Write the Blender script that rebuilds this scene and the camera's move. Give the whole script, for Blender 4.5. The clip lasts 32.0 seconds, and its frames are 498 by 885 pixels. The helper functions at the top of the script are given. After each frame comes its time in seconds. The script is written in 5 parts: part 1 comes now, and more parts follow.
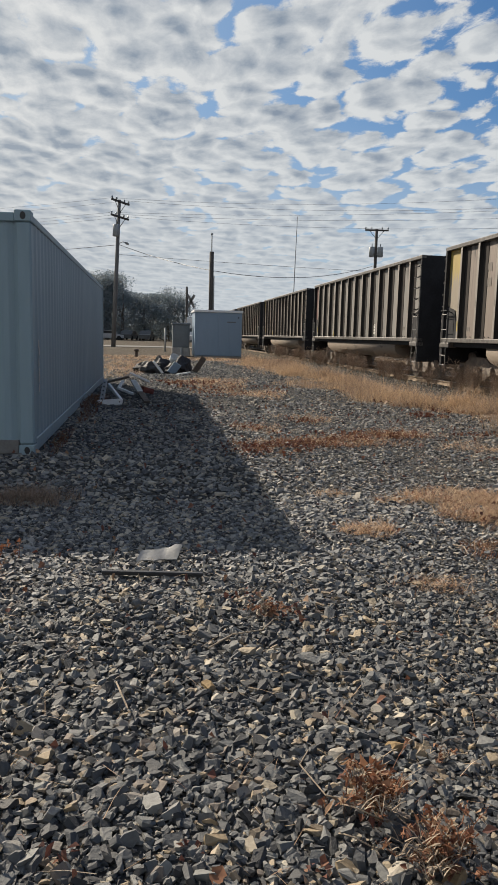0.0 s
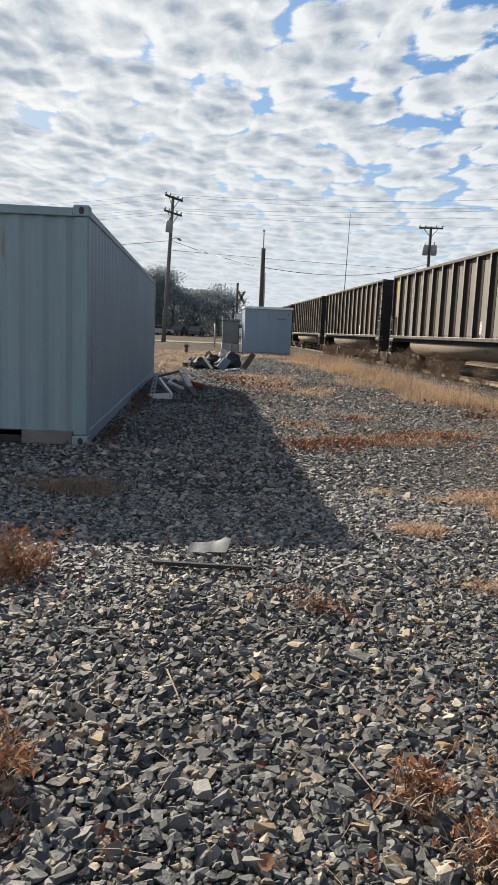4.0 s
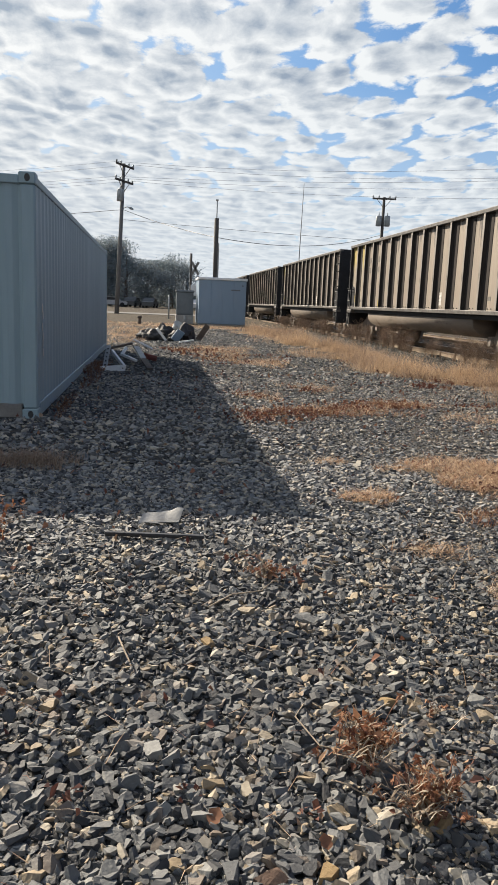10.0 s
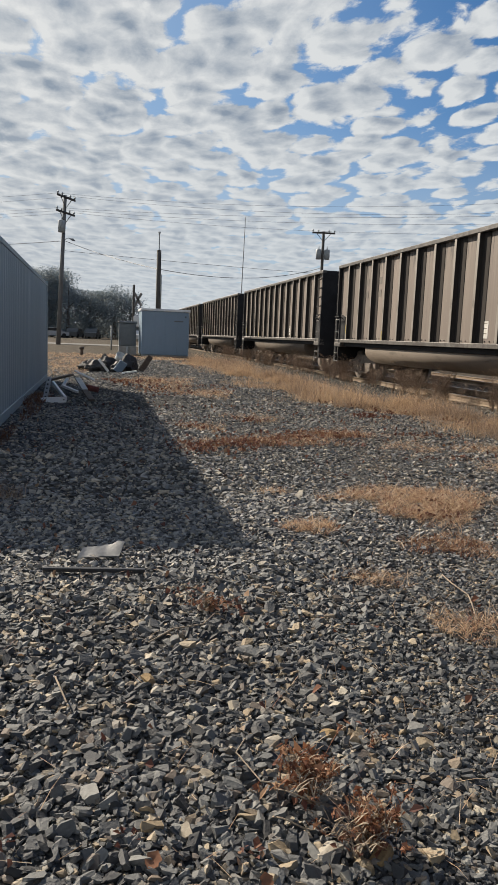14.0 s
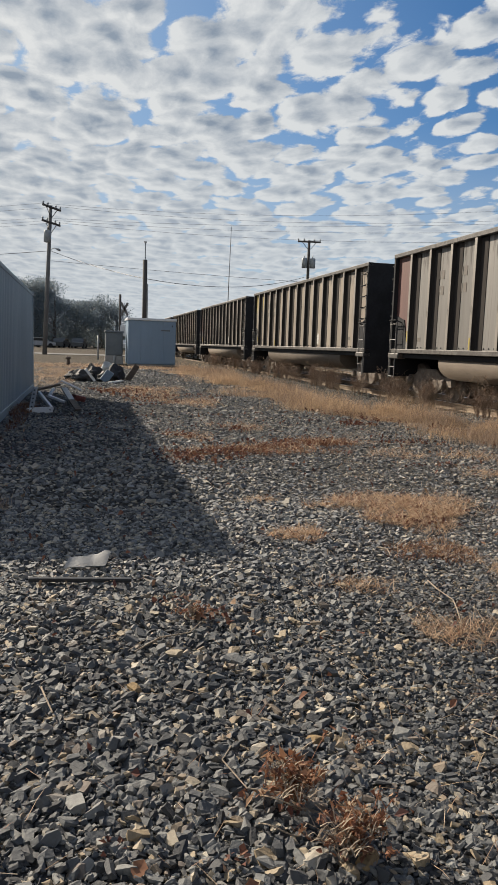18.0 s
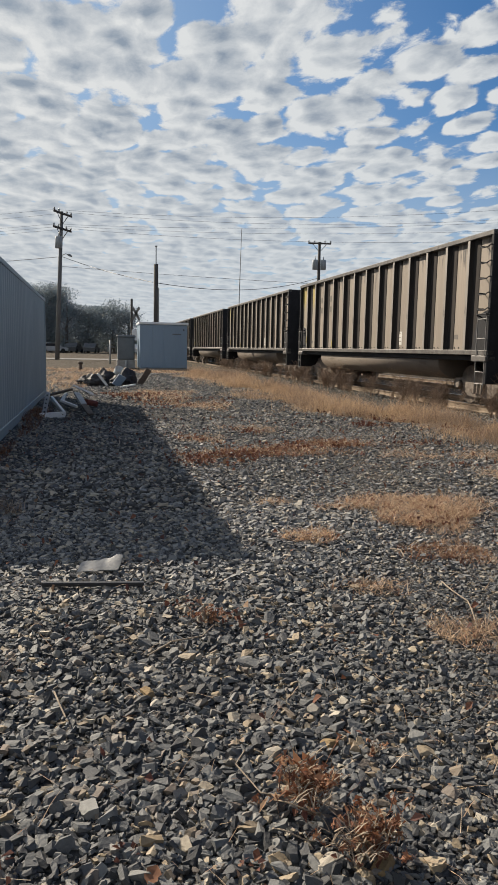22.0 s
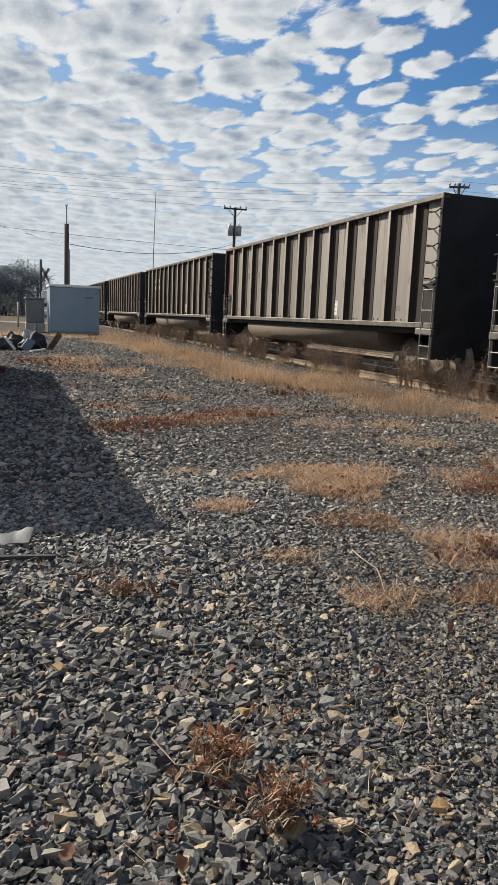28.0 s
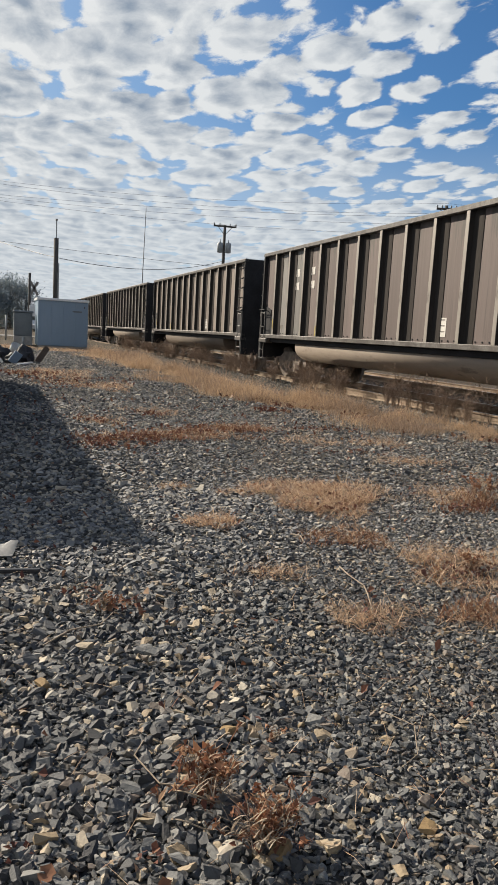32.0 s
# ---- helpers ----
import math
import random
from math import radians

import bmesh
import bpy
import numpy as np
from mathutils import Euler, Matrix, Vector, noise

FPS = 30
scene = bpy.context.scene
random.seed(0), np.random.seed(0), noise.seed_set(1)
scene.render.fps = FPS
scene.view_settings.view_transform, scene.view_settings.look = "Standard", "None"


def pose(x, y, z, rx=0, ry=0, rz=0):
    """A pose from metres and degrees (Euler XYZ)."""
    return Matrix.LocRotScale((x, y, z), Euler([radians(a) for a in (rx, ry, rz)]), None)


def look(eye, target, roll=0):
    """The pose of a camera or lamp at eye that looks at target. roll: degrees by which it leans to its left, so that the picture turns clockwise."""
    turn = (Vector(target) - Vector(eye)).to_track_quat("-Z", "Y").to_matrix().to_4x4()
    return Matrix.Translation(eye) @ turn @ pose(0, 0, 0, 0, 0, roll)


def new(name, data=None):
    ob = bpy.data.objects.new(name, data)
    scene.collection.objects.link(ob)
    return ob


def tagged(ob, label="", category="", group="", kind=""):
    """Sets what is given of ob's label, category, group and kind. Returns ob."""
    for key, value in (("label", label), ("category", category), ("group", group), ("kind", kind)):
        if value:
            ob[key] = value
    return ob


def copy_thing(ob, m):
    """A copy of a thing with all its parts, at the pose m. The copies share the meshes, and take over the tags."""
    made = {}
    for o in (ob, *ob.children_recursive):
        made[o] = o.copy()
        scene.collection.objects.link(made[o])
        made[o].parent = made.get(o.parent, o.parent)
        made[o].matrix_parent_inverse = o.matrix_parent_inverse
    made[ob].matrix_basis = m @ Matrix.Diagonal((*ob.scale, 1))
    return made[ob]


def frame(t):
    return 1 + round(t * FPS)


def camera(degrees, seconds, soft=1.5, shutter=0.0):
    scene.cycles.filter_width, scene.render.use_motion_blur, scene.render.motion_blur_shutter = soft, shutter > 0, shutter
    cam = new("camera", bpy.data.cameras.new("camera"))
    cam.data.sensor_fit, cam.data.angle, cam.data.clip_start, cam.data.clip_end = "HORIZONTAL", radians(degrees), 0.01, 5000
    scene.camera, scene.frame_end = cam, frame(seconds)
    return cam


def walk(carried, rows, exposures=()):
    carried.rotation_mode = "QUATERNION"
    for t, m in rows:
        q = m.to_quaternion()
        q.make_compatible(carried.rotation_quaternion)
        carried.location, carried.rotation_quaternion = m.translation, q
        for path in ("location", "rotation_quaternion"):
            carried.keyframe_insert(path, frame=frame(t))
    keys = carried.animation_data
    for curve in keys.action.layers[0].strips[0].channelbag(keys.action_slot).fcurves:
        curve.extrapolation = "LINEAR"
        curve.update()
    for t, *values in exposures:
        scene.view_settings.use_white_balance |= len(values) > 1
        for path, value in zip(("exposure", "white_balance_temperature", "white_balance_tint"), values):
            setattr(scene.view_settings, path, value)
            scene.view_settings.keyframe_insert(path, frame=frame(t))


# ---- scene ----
cam = camera(37.6, 32.0, soft=0.9)
EXPOSURES = ((0, 0.6), (2, 0.79), (3, 0.97), (8, 0.93), (10, 1.0), (12, 0.84), (13.5, 0.65), (17, 0.64), (24, 0.65), (27, 0.66), (28, 0.77), (32, 0.76))
PATH = [
    (0, (0.021, 0.292, 1.393), (0.292, 2.253, 1.105), 1.4),
    (0.5, (0.016, 0.298, 1.39), (0.264, 2.262, 1.106), 1.3),
    (1, (0.022, 0.293, 1.394), (0.257, 2.259, 1.113), 1.3),
    (1.5, (0.017, 0.293, 1.391), (0.237, 2.261, 1.112), 1.4),
    (2, (0.005, 0.288, 1.399), (0.201, 2.259, 1.123), 1.5),
    (2.5, (-0.002, 0.275, 1.4), (0.174, 2.248, 1.123), 1.6),
    (3, (-0.017, 0.269, 1.399), (0.152, 2.241, 1.115), 1.9),
    (3.5, (-0.019, 0.277, 1.391), (0.138, 2.249, 1.096), 2.2),
    (5.5, (0.006, 0.256, 1.38), (0.137, 2.228, 1.073), 2.3),
    (6, (0.001, 0.258, 1.374), (0.135, 2.227, 1.054), 2.3),
    (6.5, (-0.009, 0.25, 1.377), (0.124, 2.217, 1.044), 2.2),
    (7, (-0.011, 0.247, 1.379), (0.117, 2.213, 1.035), 2.4),
    (7.5, (-0.004, 0.245, 1.372), (0.126, 2.209, 1.02), 2.5),
    (8, (0.004, 0.245, 1.371), (0.15, 2.208, 1.016), 2.7),
    (8.5, (0.003, 0.241, 1.375), (0.18, 2.199, 1.013), 3.0),
    (9, (0.013, 0.246, 1.373), (0.223, 2.201, 1.007), 2.8),
    (9.5, (0.016, 0.247, 1.373), (0.257, 2.198, 1.005), 2.5),
    (10, (0.016, 0.244, 1.376), (0.282, 2.192, 1.006), 2.3),
    (10.5, (0.02, 0.242, 1.379), (0.305, 2.189, 1.018), 2.2),
    (11, (0.022, 0.237, 1.379), (0.326, 2.183, 1.031), 2.1),
    (11.5, (0.028, 0.236, 1.379), (0.348, 2.18, 1.034), 1.8),
    (12, (0.041, 0.234, 1.377), (0.375, 2.175, 1.027), 1.3),
    (12.5, (0.051, 0.233, 1.375), (0.404, 2.169, 1.018), 1.2),
    (13, (0.06, 0.24, 1.376), (0.435, 2.174, 1.028), 1.4),
    (13.5, (0.05, 0.241, 1.381), (0.447, 2.176, 1.066), 1.9),
    (14, (0.04, 0.236, 1.385), (0.453, 2.172, 1.102), 2.3),
    (14.5, (0.041, 0.228, 1.383), (0.461, 2.167, 1.123), 2.3),
    (16.5, (0.059, 0.225, 1.384), (0.457, 2.169, 1.137), 1.5),
    (17, (0.054, 0.218, 1.386), (0.461, 2.16, 1.135), 1.5),
    (17.5, (0.055, 0.216, 1.383), (0.479, 2.154, 1.127), 1.6),
    (18, (0.051, 0.215, 1.387), (0.496, 2.147, 1.128), 1.9),
    (18.5, (0.051, 0.225, 1.384), (0.506, 2.155, 1.125), 1.9),
    (19, (0.053, 0.233, 1.383), (0.514, 2.162, 1.127), 1.9),
    (19.5, (0.062, 0.236, 1.383), (0.528, 2.164, 1.123), 1.8),
    (20, (0.065, 0.224, 1.384), (0.526, 2.152, 1.121), 1.7),
    (20.5, (0.062, 0.22, 1.387), (0.506, 2.153, 1.124), 1.4),
    (21, (0.061, 0.22, 1.388), (0.483, 2.158, 1.131), 1.1),
    (21.5, (0.062, 0.223, 1.386), (0.47, 2.165, 1.133), 1.0),
    (22, (0.063, 0.225, 1.384), (0.474, 2.166, 1.131), 1.1),
    (22.5, (0.064, 0.223, 1.386), (0.492, 2.161, 1.132), 1.4),
    (23, (0.051, 0.225, 1.387), (0.504, 2.157, 1.132), 1.7),
    (23.5, (0.054, 0.222, 1.385), (0.523, 2.149, 1.127), 1.8),
    (24, (0.056, 0.229, 1.383), (0.529, 2.155, 1.12), 1.8),
    (24.5, (0.064, 0.239, 1.382), (0.524, 2.167, 1.117), 1.4),
    (26.5, (0.089, 0.25, 1.384), (0.553, 2.169, 1.065), 0.9),
    (27, (0.09, 0.248, 1.4), (0.612, 2.15, 1.067), 1.3),
    (27.5, (0.07, 0.246, 1.402), (0.655, 2.129, 1.066), 2.0),
    (28, (0.061, 0.245, 1.405), (0.697, 2.111, 1.07), 2.4),
    (28.5, (0.065, 0.25, 1.401), (0.741, 2.103, 1.07), 2.8),
    (29, (0.068, 0.257, 1.398), (0.771, 2.101, 1.074), 3.0),
    (29.5, (0.072, 0.258, 1.395), (0.788, 2.099, 1.08), 3.0),
    (30, (0.071, 0.253, 1.395), (0.788, 2.095, 1.086), 3.1),
    (30.5, (0.068, 0.248, 1.397), (0.776, 2.094, 1.092), 3.2),
    (31, (0.06, 0.256, 1.391), (0.758, 2.105, 1.088), 3.3),
    (31.5, (0.058, 0.262, 1.392), (0.747, 2.115, 1.09), 3.3),
    (32, (0.057, 0.263, 1.393), (0.728, 2.125, 1.104), 3.3),
]
walk(cam, [(t, look(eye, target, roll)) for t, eye, target, roll in PATH], EXPOSURES)

# ---- light ----
SUN_TO = Vector((-2.27, 3.55, 2.57)).normalized()
sun_data = bpy.data.lights.new("sun", "SUN")
sun_data.energy, sun_data.angle, sun_data.color = 5.0, radians(0.6), (1.0, 0.88, 0.72)
sun = new("sun", sun_data)
sun.matrix_world = look(SUN_TO * 200, (0, 0, 0))


class Nodes:
    """Short-hand for building node trees."""

    def __init__(self, tree):
        self.tree = tree
        tree.nodes.clear()

    def put(self, kind, inputs=(), **attrs):
        n = self.tree.nodes.new(kind)
        for k, v in attrs.items():
            setattr(n, k, v)
        for k, v in dict(inputs).items():
            if isinstance(v, bpy.types.NodeSocket):
                self.tree.links.new(v, n.inputs[k])
            else:
                n.inputs[k].default_value = v
        return n

    def math(self, op, a, b=0.0, c=0.0, clamp=False):
        return self.put("ShaderNodeMath", {0: a, 1: b, 2: c}, operation=op, use_clamp=clamp).outputs[0]

    def noise(self, vec, scale, detail=4.0, rough=0.55, distortion=0.0):
        return self.put("ShaderNodeTexNoise", {"Vector": vec, "Scale": scale, "Detail": detail, "Roughness": rough, "Distortion": distortion}).outputs[0]

    def ramp(self, fac, *stops):
        n = self.put("ShaderNodeValToRGB", {0: fac})
        el = n.color_ramp.elements
        while len(el) < len(stops):
            el.new(0.5)
        for e, (p, c) in zip(el, stops):
            e.position = p
            e.color = (*c, 1) if len(c) == 3 else c
        return n.outputs[0]

    def step(self, v, lo, hi):
        return self.put("ShaderNodeMapRange", {0: v, 1: lo, 2: hi, 3: 0.0, 4: 1.0}, interpolation_type="SMOOTHSTEP").outputs[0]

    def mix(self, fac, a, b, blend="MIX"):
        return self.put("ShaderNodeMix", {0: fac, 6: a if isinstance(a, bpy.types.NodeSocket) else (*a, 1), 7: b if isinstance(b, bpy.types.NodeSocket) else (*b, 1)}, data_type="RGBA", blend_type=blend).outputs[2]

    def scaled(self, vec, x, y, z):
        return self.put("ShaderNodeVectorMath", {0: vec, 1: (x, y, z)}, operation="MULTIPLY").outputs[0]


def make_sky():
    world = bpy.data.worlds.new("sky")
    world.use_nodes = True
    scene.world = world
    n = Nodes(world.node_tree)
    way = n.put("ShaderNodeTexCoord").outputs["Generated"]
    sky = n.put("ShaderNodeTexSky", sky_type="NISHITA", sun_disc=False, sun_elevation=math.asin(SUN_TO.z), sun_rotation=math.atan2(SUN_TO.x, SUN_TO.y)).outputs[0]
    blue = n.mix(1.0, sky, (0.022, 0.04, 0.058), "MULTIPLY")
    xyz = n.put("ShaderNodeSeparateXYZ", {0: way})
    up = n.math("MAXIMUM", xyz.outputs[2], 0.004)
    flat = n.math("ADD", up, 0.085)
    plane = n.put("ShaderNodeCombineXYZ", {0: n.math("DIVIDE", xyz.outputs[0], flat), 1: n.math("DIVIDE", xyz.outputs[1], flat), 2: 0.37}).outputs[0]
    sheet = n.scaled(plane, 1.0, 0.7, 1.0)
    ahead = n.put("ShaderNodeVectorMath", {0: sheet, 1: (-0.016, 0.03, 0.0)}, operation="ADD").outputs[0]

    def puffs(at):
        """Thickness of the broken sheet of small rounded cloud puffs at a place of the layer."""
        bend = n.put("ShaderNodeTexNoise", {"Vector": at, "Scale": 4.0, "Detail": 3.0, "Roughness": 0.5}).outputs[1]
        bent = n.put("ShaderNodeVectorMath", {0: n.scaled(bend, 0.13, 0.13, 0.0), 1: at}, operation="ADD").outputs[0]
        cell = n.put("ShaderNodeTexVoronoi", {"Vector": bent, "Scale": 7.2, "Smoothness": 0.12}, feature="SMOOTH_F1").outputs["Distance"]
        lumps = n.put("ShaderNodeTexVoronoi", {"Vector": bent, "Scale": 15.0, "Smoothness": 0.25}, feature="SMOOTH_F1").outputs["Distance"]
        billow = n.noise(bent, 18.0, 8.0, 0.64)
        big = n.noise(at, 0.75, 2.0, 0.5)
        d = n.math("ADD", n.math("MULTIPLY", cell, -1.15), n.math("MULTIPLY", lumps, -0.34))
        d = n.math("ADD", d, n.math("MULTIPLY", n.math("SUBTRACT", billow, 0.5), 0.72))
        return n.math("ADD", d, n.math("MULTIPLY", big, 0.45))

    # the sheet closes towards the sun and opens to the right and overhead
    thin = n.math("SUBTRACT", n.math("SUBTRACT", 1.21, n.math("MULTIPLY", xyz.outputs[0], 0.52)), n.math("MULTIPLY", up, 0.78))
    d = n.math("ADD", puffs(sheet), thin)
    lit = n.math("SUBTRACT", d, n.math("ADD", puffs(ahead), thin))
    cover = n.step(d, 0.06, 0.26)
    toward = n.put("ShaderNodeVectorMath", {0: way, 1: tuple(SUN_TO)}, operation="DOT_PRODUCT").outputs[1]
    glow = n.math("POWER", n.math("MAXIMUM", toward, 0.0), 6.0)
    facing = n.step(toward, 0.35, -0.6)
    white = n.mix(facing, n.mix(glow, (0.44, 0.456, 0.465), (0.52, 0.52, 0.51)), (0.43, 0.43, 0.43))
    grey = n.mix(facing, n.mix(glow, (0.15, 0.187, 0.24), (0.22, 0.257, 0.3)), (0.31, 0.335, 0.365))
    core = n.math("MULTIPLY", n.math("ADD", n.math("MULTIPLY", n.step(d, 0.1, 1.0), 0.62), 0.14), 1.0)
    shade = n.math("SUBTRACT", core, n.math("MULTIPLY", lit, 1.5), clamp=True)
    cloud = n.mix(shade, white, grey)
    veil = n.math("SUBTRACT", n.math("SUBTRACT", 0.8, n.math("MULTIPLY", xyz.outputs[0], 1.2)), n.math("MULTIPLY", up, 0.75), clamp=True)
    seen = n.mix(cover, n.mix(veil, blue, n.mix(glow, (0.2, 0.285, 0.4), (0.36, 0.4, 0.43))), cloud)
    haze = n.math("POWER", n.math("SUBTRACT", 1.0, n.math("MINIMUM", n.math("MULTIPLY", up, 3.6), 1.0)), 1.15)
    seen = n.mix(n.math("MULTIPLY", haze, 0.9), seen, n.mix(glow, (0.355, 0.39, 0.42), (0.47, 0.46, 0.44)))
    back = n.put("ShaderNodeBackground", {0: seen, 1: 1.0})
    n.put("ShaderNodeOutputWorld", {0: back.outputs[0]})


make_sky()


# ---- materials ----
def material(name, base, other=None, scale=3.0, rough=0.8, metal=0.0, bump=0.0, bump_scale=40.0, stretch=(1, 1, 1), spots=None, per="", spread=0.0, drips=None, fade=None, spot_scale=9.0, spot_edge=(0.58, 0.66), space="Object", sheen=0.5):
    """A procedural surface: two tones on coarse and fine noise, spots of wear, and relief. per: 'island' or 'object' varies the tone."""
    m = bpy.data.materials.new(name)
    m.use_nodes = True
    n = Nodes(m.node_tree)
    at = n.put("ShaderNodeTexCoord").outputs[space]
    if per == "object":
        own = n.put("ShaderNodeObjectInfo").outputs["Random"]
        at = n.put("ShaderNodeVectorMath", {0: at, 1: n.put("ShaderNodeCombineXYZ", {0: 0.0, 1: n.math("MULTIPLY", own, 61.0), 2: 0.0}).outputs[0]}, operation="ADD").outputs[0]
    vec = n.scaled(at, *stretch)
    other = other or tuple(c * 0.75 for c in base)
    coarse, fine = n.noise(vec, scale, 4.0), n.noise(vec, scale * 9, 4.0, 0.6)
    tone = n.math("ADD", n.math("MULTIPLY", coarse, 0.65), n.math("MULTIPLY", fine, 0.35))
    col = n.mix(n.step(tone, 0.36, 0.64), base, other)
    if spots:
        where = n.step(n.noise(vec, spot_scale, 6.0, 0.62), *spot_edge)
        col = n.mix(where, col, spots)
    if fade:
        # paint worn away in ragged runs towards the bottom
        low = n.math("ADD", n.put("ShaderNodeSeparateXYZ", {0: at}).outputs[2], n.math("MULTIPLY", n.noise(n.scaled(at, 1.0, 6.0, 0.5), 1.6, 5.0, 0.65), 2.2))
        col = n.mix(n.step(low, 4.25, 3.75), col, fade)
    if drips:
        # coal dust washed down in runs below the top edge
        run = n.math("ADD", n.noise(n.scaled(at, 1.0, 7.0, 0.55), 1.3, 5.0, 0.65), n.math("MULTIPLY", n.math("SUBTRACT", n.put("ShaderNodeSeparateXYZ", {0: at}).outputs[2], 3.6), 0.22))
        col = n.mix(n.step(run, 0.43, 0.56), col, drips)
        scrape = n.step(n.noise(n.scaled(at, 1.0, 5.0, 1.1), 3.0, 6.0, 0.7), 0.64, 0.7)
        col = n.mix(n.math("MULTIPLY", scrape, 0.5), col, tuple(min(1.0, c * 1.6) for c in base))
    if per:
        r = n.put("ShaderNodeNewGeometry").outputs["Random Per Island"] if per == "island" else n.put("ShaderNodeObjectInfo").outputs["Random"]
        k = n.math("ADD", 1.0 - spread, n.math("MULTIPLY", r, 2 * spread))
        col = n.put("ShaderNodeVectorMath", {0: col, 3: k}, operation="SCALE").outputs[0]
    shade = n.put("ShaderNodeBsdfPrincipled", {"Base Color": col, "Metallic": metal, "Specular IOR Level": sheen, "Roughness": n.math("ADD", rough - 0.08, n.math("MULTIPLY", fine, 0.16))})
    if bump:
        b = n.put("ShaderNodeBump", {"Strength": bump, "Distance": 0.01, "Height": n.noise(vec, bump_scale, 5.0, 0.65)})
        n.tree.links.new(b.outputs[0], shade.inputs["Normal"])
    n.put("ShaderNodeOutputMaterial", {0: shade.outputs[0]})
    return m


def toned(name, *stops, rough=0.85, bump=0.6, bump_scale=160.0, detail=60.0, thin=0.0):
    """Pieces in many tones: a colour ramp over each island's own random number, with grain."""
    m = bpy.data.materials.new(name)
    m.use_nodes = True
    n = Nodes(m.node_tree)
    at = n.put("ShaderNodeTexCoord").outputs["Object"]
    r = n.put("ShaderNodeNewGeometry").outputs["Random Per Island"]
    col = n.ramp(r, *stops)
    grain = n.noise(at, detail, 5.0, 0.65)
    col = n.put("ShaderNodeVectorMath", {0: col, 3: n.math("ADD", 0.62, n.math("MULTIPLY", grain, 0.76))}, operation="SCALE").outputs[0]
    shade = n.put("ShaderNodeBsdfPrincipled", {"Base Color": col, "Roughness": rough})
    b = n.put("ShaderNodeBump", {"Strength": bump, "Distance": 0.004, "Height": n.noise(at, bump_scale, 4.0, 0.6)})
    n.tree.links.new(b.outputs[0], shade.inputs["Normal"])
    out = shade.outputs[0]
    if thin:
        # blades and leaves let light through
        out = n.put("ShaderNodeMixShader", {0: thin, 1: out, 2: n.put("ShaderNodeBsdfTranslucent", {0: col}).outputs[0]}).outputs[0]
    n.put("ShaderNodeOutputMaterial", {0: out})
    return m


STEEL_GREY = material("container_paint", (0.245, 0.33, 0.375), (0.215, 0.295, 0.335), 1.2, 0.55, 0.0, 0.15, 30, (1, 1, 0.15), spots=(0.2, 0.18, 0.165), spot_scale=5.0, spot_edge=(0.66, 0.75))
RUST = material("rusty_steel", (0.13, 0.095, 0.075), (0.08, 0.062, 0.052), 5.0, 0.85, 0.1, 0.4, 60)
SHELTER = material("shelter_paint", (0.205, 0.285, 0.375), (0.187, 0.262, 0.345), 0.8, 0.5, 0.0, 0.05, 20, (1, 1, 0.2), spots=(0.2, 0.25, 0.29), spot_scale=3.0, spot_edge=(0.7, 0.8))
WHITE_TRIM = material("white_trim", (0.72, 0.74, 0.75), (0.6, 0.62, 0.63), 4.0, 0.5)
CABINET = material("cabinet_grey", (0.13, 0.15, 0.165), (0.105, 0.122, 0.135), 2.0, 0.5)
CONCRETE = material("concrete", (0.36, 0.35, 0.33), (0.27, 0.26, 0.25), 4.0, 0.9, 0.0, 0.4, 60)
POLE_WOOD = material("weathered_pole", (0.08, 0.072, 0.065), (0.052, 0.047, 0.043), 3.0, 0.9, 0.0, 0.5, 30, (6, 6, 0.4))
POLE_PALE = material("pale_weathered_pole", (0.17, 0.168, 0.165), (0.115, 0.113, 0.11), 3.0, 0.9, 0.0, 0.5, 30, (6, 6, 0.4))
WIRE = material("dark_wire", (0.05, 0.05, 0.055), rough=0.6)
GALV = material("galvanised_metal", (0.36, 0.37, 0.37), (0.28, 0.29, 0.29), 6.0, 0.6, 0.3)
GREY_STEEL = material("grey_painted_steel", (0.194, 0.187, 0.18), (0.144, 0.137, 0.13), 6.0, 0.6, 0.2)
INSULATOR = material("grey_transformer", (0.3, 0.32, 0.33), (0.24, 0.26, 0.27), 5.0, 0.5)
PANEL = material("dusty_car_panel", (0.2, 0.163, 0.138), (0.163, 0.133, 0.113), 0.9, 0.6, 0.15, 0.12, 14, (1, 2.2, 0.1), spots=(0.107, 0.088, 0.075), per="object", spread=0.12, spot_scale=3.2, spot_edge=(0.6, 0.74), drips=(0.06, 0.052, 0.046))
PANEL_GREY = material("grey_car_panel", (0.197, 0.186, 0.173), (0.16, 0.152, 0.141), 0.9, 0.55, 0.25, 0.12, 14, (1, 2.2, 0.1), spots=(0.09, 0.08, 0.072), per="object", spread=0.14, spot_scale=3.2, spot_edge=(0.58, 0.72), drips=(0.06, 0.052, 0.046))
PANEL_CREAM = material("cream_car_panel", (0.265, 0.221, 0.175), (0.224, 0.185, 0.147), 0.9, 0.6, 0.15, 0.12, 14, (1, 2.2, 0.1), spots=(0.142, 0.112, 0.086), per="object", spread=0.1, spot_scale=3.2, spot_edge=(0.62, 0.76), drips=(0.06, 0.052, 0.046))
PANEL_BROWN = material("brown_car_panel", (0.115, 0.087, 0.08), (0.09, 0.069, 0.063), 0.9, 0.65, 0.12, 0.12, 14, (1, 2.2, 0.1), spots=(0.069, 0.055, 0.049), per="object", spread=0.14, spot_scale=3.2, spot_edge=(0.55, 0.7), drips=(0.06, 0.052, 0.046))
